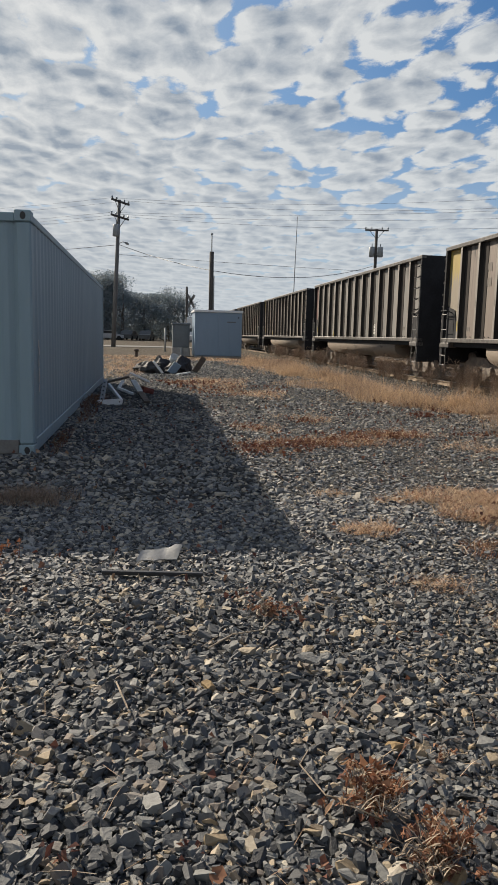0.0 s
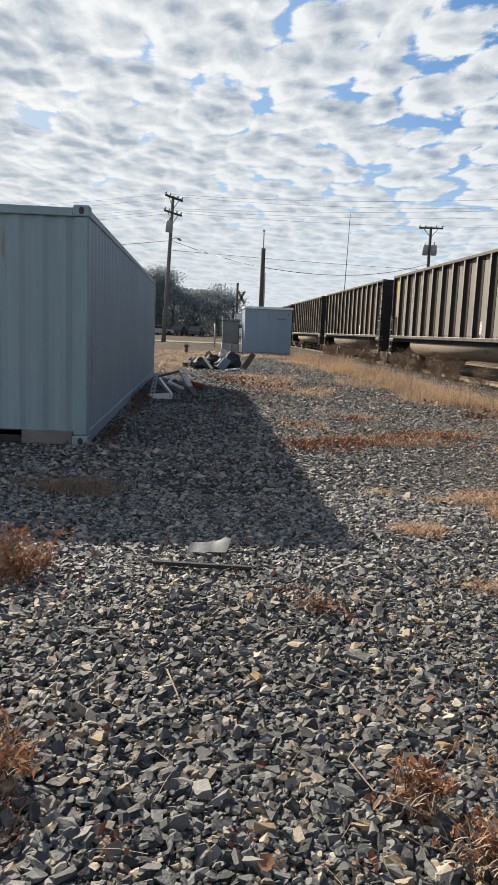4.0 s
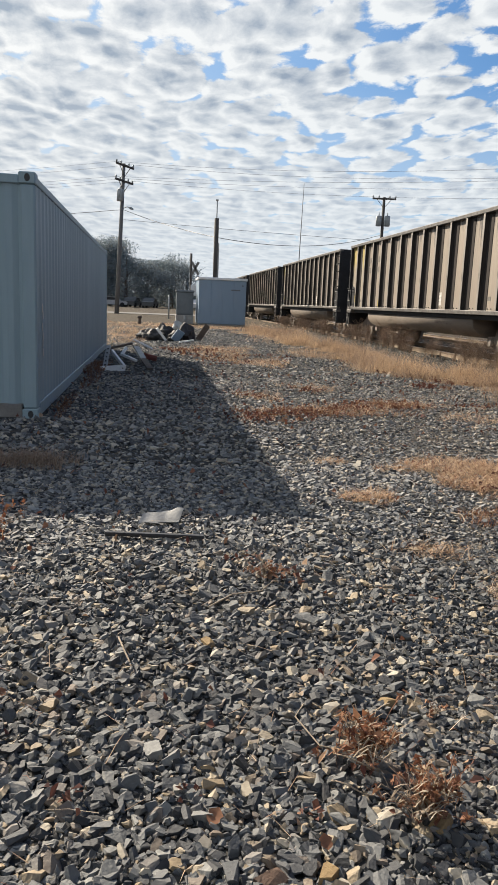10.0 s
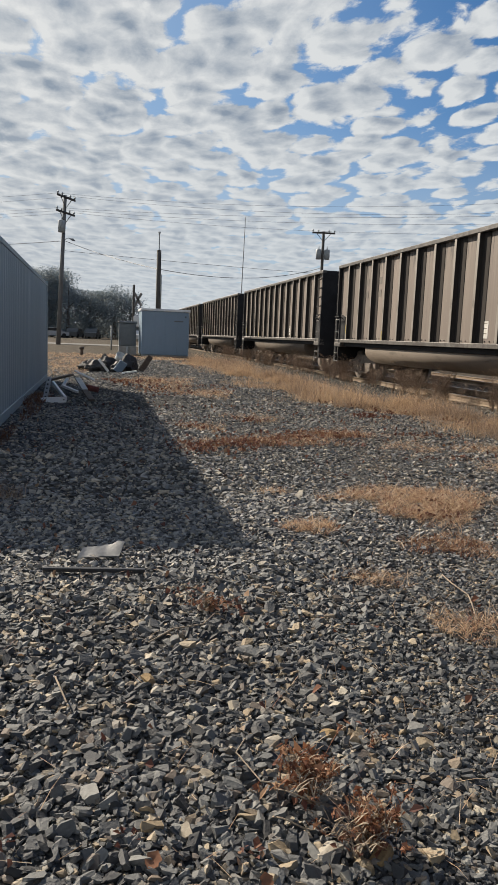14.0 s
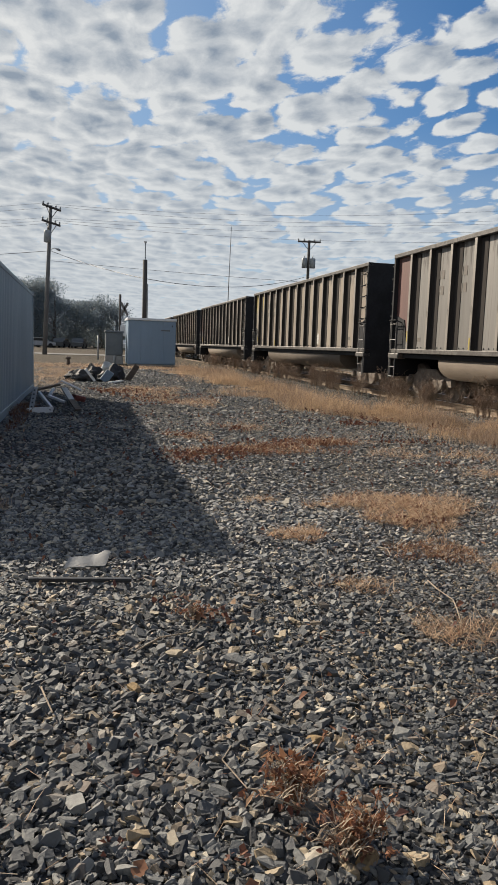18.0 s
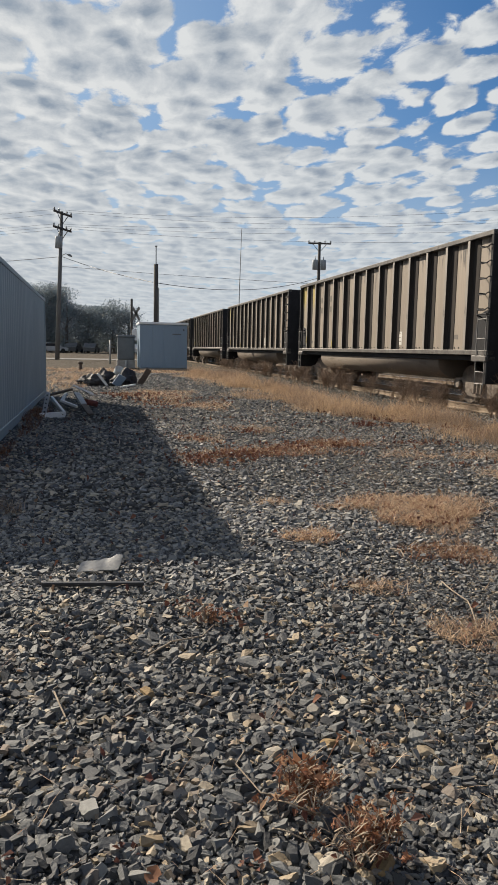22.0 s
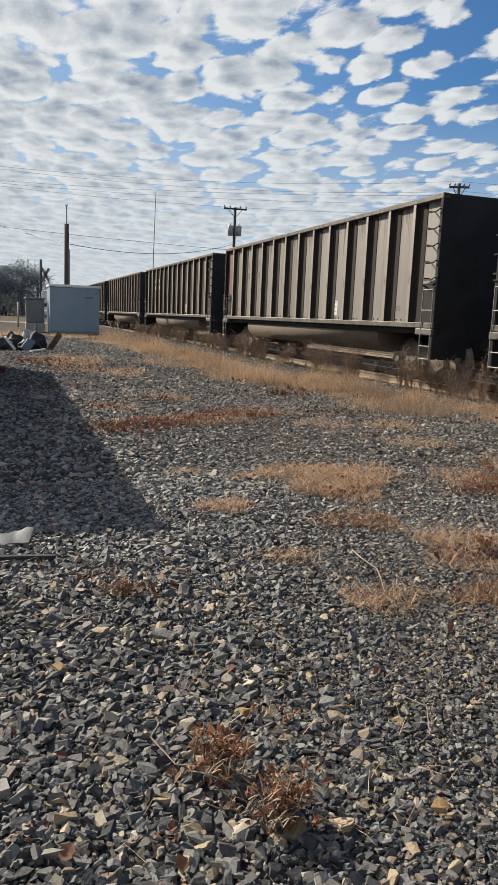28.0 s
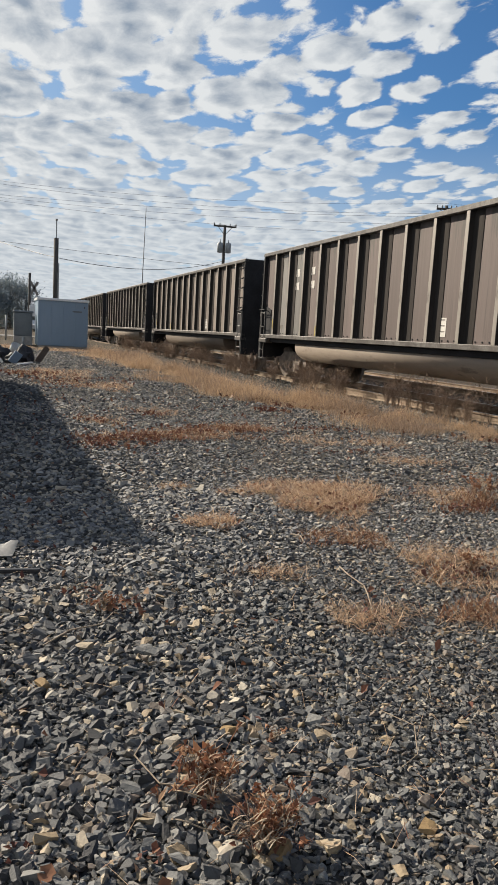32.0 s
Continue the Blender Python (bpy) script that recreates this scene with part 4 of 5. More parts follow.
def scatter(templates, pts, sizes, tilt=0.5, sink=0.15):
    """Vertices and triangles of templates set at the points, turned at random."""
    vs, fs, base = [], [], 0
    kinds = rng.integers(0, len(templates), len(pts))
    for k, (v, f) in enumerate(templates):
        at = np.where(kinds == k)[0]
        if not len(at):
            continue
        a, b, c = rng.uniform(0, 2 * np.pi, len(at)), rng.normal(0, tilt, len(at)), rng.normal(0, tilt, len(at))
        ca, sa, cb, sb, cc, sc = np.cos(a), np.sin(a), np.cos(b), np.sin(b), np.cos(c), np.sin(c)
        one, zero = np.ones_like(a), np.zeros_like(a)
        rz = np.stack([np.stack([ca, -sa, zero], -1), np.stack([sa, ca, zero], -1), np.stack([zero, zero, one], -1)], -2)
        rx = np.stack([np.stack([one, zero, zero], -1), np.stack([zero, cb, -sb], -1), np.stack([zero, sb, cb], -1)], -2)
        ry = np.stack([np.stack([cc, zero, sc], -1), np.stack([zero, one, zero], -1), np.stack([-sc, zero, cc], -1)], -2)
        turn = rx @ ry @ rz
        w = np.einsum("nij,vj->nvi", turn, v) * sizes[at, None, None]
        w += pts[at, None, :]
        w[..., 2] += (sizes[at] * sink)[:, None]
        vs.append(w.reshape(-1, 3))
        fs.append((f[None] + (np.arange(len(at)) * len(v))[:, None, None] + base).reshape(-1, 3))
        base += len(at) * len(v)
    return np.concatenate(vs), np.concatenate(fs)


def on_ground(x, y, lift=0.0):
    return np.stack([x, y, ground_z(x, y) + lift], -1)


def spread(x0, x1, y0, y1, per_m2):
    n = int((x1 - x0) * (y1 - y0) * per_m2)
    return rng.uniform(x0, x1, n), rng.uniform(y0, y1, n)


def clear_of_things(x, y):
    return ~((x < -1.19) & (y > 8.35) & (y < 20.7)) & ~((x > 2.2) & (x < 4.75) & (y > 37.3))


def joined(*parts):
    vs, fs, base = [], [], 0
    for v, f in parts:
        vs.append(v)
        fs.append(f + base)
        base += len(v)
    return np.concatenate(vs), np.concatenate(fs)


def build_stones():
    near, far, chips = stone_templates(28, "block"), stone_templates(10, "block"), stone_templates(34, "chip")

    def in_view(x, y):
        return (x > -1.06 * y - 0.25) & (x < 0.88 * y + 0.3)

    def fine_side(x, y):
        """1 where the stone is coarse, 0 on the finer, trodden side towards the track."""
        return 1 - smooth01(x - 0.25 * (y - 2), 0.5, 1.7)

    # broken lumps at the surface of the nearest ground
    x, y = spread(-1.6, 3.6, 1.2, 4.3, 4300)
    coarse = fine_side(x, y)
    keep = in_view(x, y) & (rng.uniform(0, 1, len(x)) < 1.0 - 0.42 * coarse)
    x, y, coarse = x[keep], y[keep], coarse[keep]
    size = np.clip((0.0085 + 0.0062 * coarse) * np.exp(rng.normal(0, 0.4, len(x))), 0.005, 0.034)
    big = scatter(chips, on_ground(x, y, 0.002), size * 0.96, 0.36, 0.3)
    x, y = spread(-1.6, 3.6, 1.2, 4.3, 2600)
    keep = in_view(x, y)
    x, y = x[keep], y[keep]
    small = scatter(near, on_ground(x, y), np.clip(0.0095 * np.exp(rng.normal(0, 0.35, len(x))), 0.005, 0.02), 0.5, 0.2)
    v, f = joined(big, small)
    bulk("gravel", v, f, STONE, "angular grey crushed stone lying loose with tan pieces", "gravel")
    x, y = spread(-2.8, 5.8, 3.9, 6.4, 2300)
    keep = in_view(x, y) & (rng.uniform(0, 1, len(x)) < smooth01(y, 3.7, 4.6))
    x, y = x[keep], y[keep]
    size = np.clip((0.0115 + 0.005 * fine_side(x, y)) * np.exp(rng.normal(0, 0.36, len(x))), 0.007, 0.034)
    v, f = scatter(near, on_ground(x, y), size, 0.33, 0.3)
    bulk("gravel_middle", v, f, PALER_STONE, "pale grey crushed stone lying loose", "gravel")
    x, y = spread(-3.6, 8.6, 6.2, 14.0, 620)
    keep = (x > -1.06 * y - 0.2) & (x < 0.88 * y + 0.3) & clear_of_things(x, y)
    x, y = x[keep], y[keep]
    size = (0.018 + 0.006 * (1 - smooth01(x, 0.5, 2.5))) * np.exp(rng.normal(0, 0.36, len(x)))
    v, f = scatter(far, on_ground(x, y), np.clip(size, 0.009, 0.06), 0.3, 0.25)
    bulk("gravel_beyond", v, f, PALER_STONE, "finer grey crushed stone beside the container", "gravel")
    x, y = spread(-1.2, 7.2, 14.0, 34.0, 150)
    keep = clear_of_things(x, y)
    x, y = x[keep], y[keep]
    size = 0.027 * np.exp(rng.normal(0, 0.35, len(x)))
    v, f = scatter(far, on_ground(x, y), np.clip(size, 0.015, 0.08), 0.35, 0.2)
    bulk("gravel_far_off", v, f, PALER_STONE, "grey crushed stone thinning towards the shelter", "gravel")
    x, y = spread(-7.0, 9.0, -6.0, 9.0, 60)
    keep = ((y < 1.2) | (x < -0.36 * y - 0.25) | (x > 0.88 * y + 0.3)) & clear_of_things(x, y) & (x < 6.8) & (np.hypot(x, y) > 0.15)
    size = 0.03 * np.exp(rng.normal(0, 0.35, len(x)))
    v, f = scatter(far, on_ground(x, y)[keep], size[keep], 0.35, 0.2)
    bulk("gravel_around", v, f, STONE, "grey crushed stone round the open yard", "gravel")
    x, y = spread(6.7, 12.5, 7.5, 45.0, 120)
    size = 0.03 * np.exp(rng.normal(0, 0.3, len(x)))
    keep = (abs(x - (TRACK_X - 0.75)) > 0.09) & (abs(x - (TRACK_X + 0.75)) > 0.09)
    v, f = scatter(far, on_ground(x, y)[keep], size[keep], 0.35, 0.2)
    bulk("track_ballast", v, f, TRACK_STONE, "brownish track ballast along the rails", "ballast")


build_stones()


def pale_stone(x, y, size, mat, label):
    v = stone_templates(1, "chip")[0]
    s = Shape().add([tuple(p * size) for p in v[0]], [tuple(int(i) for i in t) for t in v[1]])
    x, y = x * 0.967, y * 0.967 + 0.008
    tagged(part("rock", s, mat, m=pose(x, y, float(ground_z(x, y)) + size * 0.35, 0, 0, 40)), label, "rock", "large loose rocks")


LIMESTONE = material("pale_limestone", (0.36, 0.325, 0.27), (0.27, 0.24, 0.19), 20, 0.85, 0.0, 0.5, 80)
OCHRE = material("ochre_stone", (0.27, 0.185, 0.085), (0.2, 0.13, 0.062), 20, 0.85, 0.0, 0.5, 80)
RUSTSTONE = material("rust_brown_stone", (0.12, 0.07, 0.045), (0.08, 0.05, 0.036), 20, 0.85, 0.0, 0.5, 80)
pale_stone(0.69, 2.0, 0.042, LIMESTONE, "large pale limestone rock lying in the gravel")
pale_stone(0.47, 1.8, 0.036, OCHRE, "rounded orange-tan rock lying in the gravel")
pale_stone(0.34, 1.81, 0.042, RUSTSTONE, "large dark rust-brown rock lying in the gravel")
pale_stone(0.93, 2.9, 0.04, LIMESTONE, "rough pale pinkish rock lying in the gravel")
pale_stone(0.84, 1.96, 0.036, OCHRE, "ochre rock lying beside the pale one")
pale_stone(1.31, 1.95, 0.032, OCHRE, "bright ochre stone lying in the grey gravel")
pale_stone(0.27, 3.11, 0.034, OCHRE, "flat ochre stone lying in the grey gravel")
pale_stone(0.08, 2.73, 0.026, OCHRE, "small ochre stone lying in the grey gravel")
pale_stone(0.664, 2.6, 0.036, LIMESTONE, "pale angular rock lying in the gravel")
pale_stone(0.89, 2.63, 0.034, OCHRE, "tan angular rock lying in the gravel")


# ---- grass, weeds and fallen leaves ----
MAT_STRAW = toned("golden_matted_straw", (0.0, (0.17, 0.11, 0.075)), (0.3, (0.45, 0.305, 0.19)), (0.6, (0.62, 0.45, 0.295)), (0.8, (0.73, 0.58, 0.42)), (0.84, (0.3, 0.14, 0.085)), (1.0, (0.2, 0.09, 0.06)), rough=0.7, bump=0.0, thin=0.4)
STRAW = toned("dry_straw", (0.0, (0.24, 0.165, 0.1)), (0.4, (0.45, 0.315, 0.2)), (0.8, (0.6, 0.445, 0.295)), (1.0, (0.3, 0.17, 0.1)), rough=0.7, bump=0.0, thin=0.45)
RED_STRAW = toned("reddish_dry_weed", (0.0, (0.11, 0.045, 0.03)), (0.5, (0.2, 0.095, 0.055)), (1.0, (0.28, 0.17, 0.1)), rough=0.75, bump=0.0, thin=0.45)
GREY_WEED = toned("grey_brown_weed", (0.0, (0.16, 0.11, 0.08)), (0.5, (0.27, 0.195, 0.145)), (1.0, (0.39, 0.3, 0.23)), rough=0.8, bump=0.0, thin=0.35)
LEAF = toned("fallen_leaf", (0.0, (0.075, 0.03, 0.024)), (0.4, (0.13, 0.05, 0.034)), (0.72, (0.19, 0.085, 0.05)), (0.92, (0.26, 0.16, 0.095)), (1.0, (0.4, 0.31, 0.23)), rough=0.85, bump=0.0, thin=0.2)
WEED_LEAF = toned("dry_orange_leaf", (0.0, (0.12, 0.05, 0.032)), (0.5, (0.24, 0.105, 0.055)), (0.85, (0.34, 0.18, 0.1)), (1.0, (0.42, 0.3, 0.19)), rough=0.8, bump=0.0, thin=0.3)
TWIG = toned("pale_twig", (0.0, (0.17, 0.13, 0.09)), (1.0, (0.34, 0.275, 0.2)), rough=0.8)


def blades(x, y, height, lean, width, curl=0.4, lift=0.0):
    """Bent blades, three faces each: vertices and triangles."""
    n = len(x)
    a = rng.uniform(0, 2 * np.pi, n)
    tilt = np.abs(rng.normal(lean, 0.25, n))
    d = np.stack([np.cos(a), np.sin(a)], -1)
    side = np.stack([-np.sin(a), np.cos(a)], -1)
    spin = rng.uniform(0, np.pi, n)
    w = (side * np.cos(spin)[:, None] + d * np.sin(spin)[:, None]) * (width * 0.5)[:, None]
    root = np.stack([x, y, ground_z(x, y) - 0.01 + lift], -1)
    mid = root.copy()
    mid[:, :2] += d * (np.sin(tilt) * height * 0.5)[:, None]
    mid[:, 2] += np.cos(tilt) * height * 0.55
    tip = mid.copy()
    bend = np.clip(tilt + curl, 0, 1.5)
    tip[:, :2] += d * (np.sin(bend) * height * 0.5)[:, None]
    tip[:, 2] += np.cos(bend) * height * 0.45
    off = np.concatenate([w, np.zeros((n, 1))], -1)
    v = np.stack([root - off, root + off, mid + off * 0.7, mid - off * 0.7, tip], 1).reshape(-1, 3)
    k = (np.arange(n) * 5)[:, None]
    f = np.concatenate([k + np.array([[0, 1, 2]]), k + np.array([[0, 2, 3]]), k + np.array([[3, 2, 4]])])
    return v, f


def blob(cx, cy, rx, ry, n):
    r, a = np.sqrt(rng.uniform(0, 1, n)) ** 1.15, rng.uniform(0, 2 * np.pi, n)
    wob = 1 + 0.25 * np.sin(3 * a + cx * 7) + 0.15 * np.sin(5 * a + cy * 3)
    return cx + rx * r * wob * np.cos(a), cy + ry * r * wob * np.sin(a)


def band_middle(y):
    return np.interp(y, [8, 10, 12, 14, 18, 26, 34], [8.1, 7.6, 7.0, 6.3, 5.6, 5.4, 4.9])


def build_grass():
    y = 8.5 + 25.5 * rng.uniform(0, 1, 190000) ** 1.6
    x = band_middle(y) + rng.normal(0, 0.7, len(y)) * (0.75 + 0.35 * np.sin(y * 1.3))
    clump = np.sin(x * 3.1 + 1.7 * np.sin(y * 2.3)) * np.sin(y * 2.9 + 1.1 * np.sin(x * 2.1))
    keep = (rng.uniform(-0.9, 0.9, len(y)) < clump) & (x < 7.95)
    x, y = x[keep], y[keep]
    h = (0.09 + 0.13 * rng.gamma(1.6, 0.7, len(x))) * (0.75 + 0.55 * clump[keep]) * (0.85 + 0.35 * np.sin(y * 0.9 + x))
    h = np.clip(h, 0.05, 0.62)
    brown = rng.uniform(-1.3, 1.0, len(x)) < np.sin(x * 1.9 + 2.2 * np.sin(y * 0.8)) * np.sin(y * 1.3 + 0.5) - 0.1 + 0.35 * smooth01(-y, -13, -9) - 0.25
    v, f = blades(x[brown], y[brown], h[brown] * 1.15, 0.5, np.full(brown.sum(), 0.0026) + 0.0002 * y[brown], 0.5)
    tx, ty = blob(-1.0, 6.3, 0.42, 0.2, 1500)
    v, f = joined((v, f), blades(tx, ty, rng.uniform(0.05, 0.24, len(tx)), 0.5, np.full(len(tx), 0.004), 0.6))
    bulk("brown_grass", v, f, GREY_WEED, "brown dead grass mixed into the straw along the track", "grass")
    x, y, h = x[~brown], y[~brown], h[~brown]
    v, f = blades(x, y, h, 0.45, np.full(len(x), 0.0026) + 0.00022 * y)
    bulk("dry_grass", v, f, STRAW, "strip of tall straw-coloured dry grass along the track", "grass")
    # low mats lying on the stones
    sets = []
    for cx, cy, rx, ry, n, h in ((2.85, 6.15, 0.62, 0.55, 5200, 0.13), (2.7, 5.6, 0.4, 0.35, 1500, 0.1), (2.5, 4.8, 0.3, 0.25, 700, 0.07), (1.6, 5.22, 0.2, 0.17, 900, 0.1), (1.66, 4.12, 0.22, 0.12, 350, 0.08), (1.93, 3.4, 0.25, 0.18, 700, 0.1), (4.15, 5.95, 0.5, 0.35, 900, 0.12), (3.0, 4.2, 0.5, 0.28, 1300, 0.12), (2.75, 3.75, 0.3, 0.25, 500, 0.1), (2.5, 3.2, 0.3, 0.2, 400, 0.1), (1.61, 6.5, 0.18, 0.12, 260, 0.08), (2.1, 6.2, 0.2, 0.15, 260, 0.08),
                              (1.8, 20.5, 1.0, 2.2, 2600, 0.16), (2.6, 17.4, 0.7, 1.0, 1300, 0.14), (4.6, 29.5, 1.3, 2.5, 2200, 0.18), (0.2, 34.0, 2.6, 3.5, 4200, 0.16), (-0.8, 27.0, 0.9, 4.5, 2600, 0.18), (3.6, 34.5, 1.6, 1.6, 1800, 0.14), (2.7, 12.4, 0.5, 0.5, 500, 0.12), (2.5, 9.8, 1.0, 0.4, 900, 0.13), (3.6, 10.3, 0.6, 0.3, 500, 0.14), (1.7, 11.3, 0.4, 0.5, 500, 0.1), (4.2, 9.3, 0.4, 0.4, 400, 0.14), (5.2, 9.2, 0.4, 0.4, 450, 0.16), (4.7, 7.6, 0.5, 0.3, 500, 0.12)):
        n = int(n * 1.25)
        x, y = blob(cx, cy, rx, ry, n)
        keep = rng.uniform(-0.8, 0.8, n) < np.sin(x * 17 + 3 * np.sin(y * 9)) * np.sin(y * 19 + 2 * np.sin(x * 11)) + 0.3
        x, y = x[keep], y[keep]
        sets.append(blades(x, y, rng.uniform(0.5, 1.6, len(x)) * h, 1.12, np.full(len(x), 0.0026) + 0.0003 * y, 0.5, 0.02))
    x, y = spread(-1.2, 6.5, 1.7, 14.0, 130)
    bare = rng.uniform(0, 1, len(x)) < 0.25 + 0.75 * smooth01(x - 0.3 * (y - 3), 0.8, 2.0)
    x, y = x[bare], y[bare]
    keep = (x > -1.0 * y) & (x < 0.85 * y) & clear_of_things(x, y)
    sets.append(blades(x[keep], y[keep], rng.uniform(0.04, 0.17, keep.sum()), 1.25, np.full(keep.sum(), 0.003), 0.3, 0.03))
    v, f = joined(*sets)
    bulk("matted_grass", v, f, MAT_STRAW, "low mats of dry straw lying on the gravel", "grass")
    sets = []
    for cx, cy, rx, ry, n, h in ((-1.02, 4.25, 0.2, 0.26, 420, 0.2), (-0.62, 2.4, 0.12, 0.2, 240, 0.1), (-0.56, 2.15, 0.1, 0.15, 110, 0.08), (2.45, 4.75, 0.35, 0.25, 600, 0.06), (4.3, 5.7, 0.35, 0.25, 130, 0.24), (4.05, 5.5, 0.4, 0.2, 220, 0.12), (2.85, 3.9, 0.4, 0.2, 330, 0.08), (2.45, 3.3, 0.22, 0.15, 300, 0.1), (2.3, 9.6, 1.1, 0.4, 650, 0.13), (3.4, 10.2, 0.5, 0.25, 260, 0.16), (-1.0, 14.0, 0.18, 2.4, 600, 0.14), (-1.05, 9.6, 0.1, 1.0, 300, 0.1)):
        x, y = blob(cx, cy, rx, ry, n)
        sets.append(blades(x, y, rng.uniform(0.4, 1.3, n) * h, 0.6, np.full(n, 0.004) + 0.0004 * y, 0.5, 0.01))
    v, f = joined(*sets)
    bulk("red_weeds", v, f, RED_STRAW, "low reddish-brown dry weeds on the gravel", "weeds")


build_grass()


def leaf_field(x, y, size, lift=0.02):
    """Curled leaves of four triangles, lobed and bent along the middle."""
    n = len(x)
    shape = np.array([(0, -0.5, 0.0), (0.42, -0.12, 0.22), (0.22, 0.2, 0.16), (0, 0.55, 0.05), (-0.26, 0.18, 0.2), (-0.4, -0.15, 0.26)])
    f0 = np.array([(0, 1, 2), (0, 2, 3), (0, 3, 4), (0, 4, 5)])
    a, b, c = rng.uniform(0, 2 * np.pi, n), rng.normal(0, 0.6, n), rng.normal(0, 0.6, n)
    v = shape[None] * size[:, None, None] * rng.uniform(0.7, 1.3, (n, 1, 3))
    ca, sa = np.cos(a)[:, None], np.sin(a)[:, None]
    X, Y, Z = v[..., 0], v[..., 1], v[..., 2]
    Z = Z + X * b[:, None] + Y * c[:, None]
    v = np.stack([X * ca - Y * sa, X * sa + Y * ca, Z], -1)
    v += on_ground(x, y, lift)[:, None, :]
    v[..., 2] += size[:, None] * 0.3
    f = (f0[None] + (np.arange(n) * 6)[:, None, None]).reshape(-1, 3)
    return v.reshape(-1, 3), f


def build_leaves():
    sets = []
    line_x, line_y = [1.1, 1.5, 2.0, 2.6, 3.2, 3.8], [8.95, 9.0, 9.5, 9.95, 10.25, 10.25]
    u = rng.uniform(0, 1, 2600)
    x = np.interp(u, np.linspace(0, 1, 6), line_x) + rng.normal(0, 0.16, 2600)
    y = np.interp(u, np.linspace(0, 1, 6), line_y) + rng.normal(0, 0.26, 2600)
    patchy = np.sin(x * 5 + 2 * np.sin(y * 6)) * np.sin(y * 7 + x * 3) > rng.uniform(-0.8, 0.6, 2600)
    x, y = x[patchy], y[patchy]
    sets.append(leaf_field(x, y, rng.uniform(0.016, 0.045, len(x)), 0.03))
    for cx, cy, rx, ry, n in ((1.5, 11.35, 0.35, 0.3, 60), (2.6, 12.0, 0.3, 0.3, 50), (5.0, 13.0, 0.35, 0.5, 110), (4.9, 10.4, 0.6, 0.3, 80), (6.6, 11.8, 0.5, 0.5, 140), (0.66, 3.75, 0.14, 0.14, 40), (0.56, 3.95, 0.12, 0.1, 20), (2.65, 5.5, 0.3, 0.2, 50), (4.1, 5.5, 0.35, 0.2, 90), (2.88, 3.93, 0.25, 0.12, 60), (2.9, 6.0, 0.6, 0.4, 70), (0.68, 2.19, 0.12, 0.1, 22), (0.77, 1.94, 0.07, 0.06, 30), (0.46, 1.95, 0.04, 0.04, 10), (-0.2, 2.1, 0.06, 0.06, 8), (0.15, 2.05, 0.06, 0.05, 8), (-1.0, 4.2, 0.2, 0.25, 90), (-0.56, 2.35, 0.12, 0.25, 40), (2.0, 18.5, 1.4, 2.0, 240), (4.4, 8.2, 0.4, 0.3, 40), (5.8, 14.5, 0.4, 1.2, 90), (0.9, 20.5, 0.8, 1.0, 110)):
        x, y = blob(cx, cy, rx, ry, n)
        sets.append(leaf_field(x, y, rng.uniform(0.008, 0.022, n) + 0.0028 * y, 0.03))
    y = rng.uniform(8.8, 20, 420)
    x = band_middle(y) - 0.75 + rng.normal(0, 0.25, 420)
    heap = np.sin(y * 4.3) + np.sin(y * 2.1 + 1) > 0.5
    sets.append(leaf_field(x[heap], y[heap], rng.uniform(0.03, 0.08, heap.sum()), 0.04))
    x, y = spread(-1.5, 7.0, 1.6, 15.0, 7.0)
    keep = (x > -1.04 * y) & (x < 0.85 * y) & clear_of_things(x, y)
    sets.append(leaf_field(x[keep], y[keep], rng.uniform(0.012, 0.03, keep.sum()) + 0.0022 * y[keep], 0.035))
    v, f = joined(*sets)
    bulk("fallen_leaves", v, f, LEAF, "curled red-brown fallen leaves scattered on the gravel", "leaves")


build_leaves()


def dry_leaf(x, y, size, turn, label):
    """One large curled leaf with a pointed outline, a little thickness and a raised rim."""
    half = [0.0, 0.3, 0.42, 0.34, 0.46, 0.25, 0.0]
    top = [(w * side, -0.5 + k / 6, 0.5 * (w * side) ** 2 + 0.35 * (k / 6 - 0.4) ** 2) for k, w in enumerate(half) for side in (-1, 0, 1)]
    s = Shape()
    for drop in (0.0, -0.02):
        s.add([(a * size, b * size, (c + drop) * size) for a, b, c in top], [(3 * k + j, 3 * k + j + 1, 3 * k + j + 4, 3 * k + j + 3) for k in range(6) for j in range(2)])
    tagged(part("dry_leaf", s, WEED_LEAF, smooth=True, m=pose(x, y, float(ground_z(x, y)) + 0.028, 24, 8, turn)), label, "leaf", "large fallen leaves")


for leaf_x, leaf_y, leaf_size, leaf_turn, leaf_label in ((-0.48, 2.64, 0.035, 20, "bright orange-brown curled leaf on the gravel"), (0.2, 1.97, 0.05, -35, "large rust-brown curled leaf standing in the gravel"), (0.95, 2.6, 0.034, 80, "upright tan curled leaf in the gravel"), (0.475, 1.85, 0.042, 10, "dark red-brown curled leaf on the gravel"), (0.65, 3.74, 0.05, 60, "dark red curled leaf beside a dry weed")):
    dry_leaf(leaf_x, leaf_y, leaf_size, leaf_turn, leaf_label)


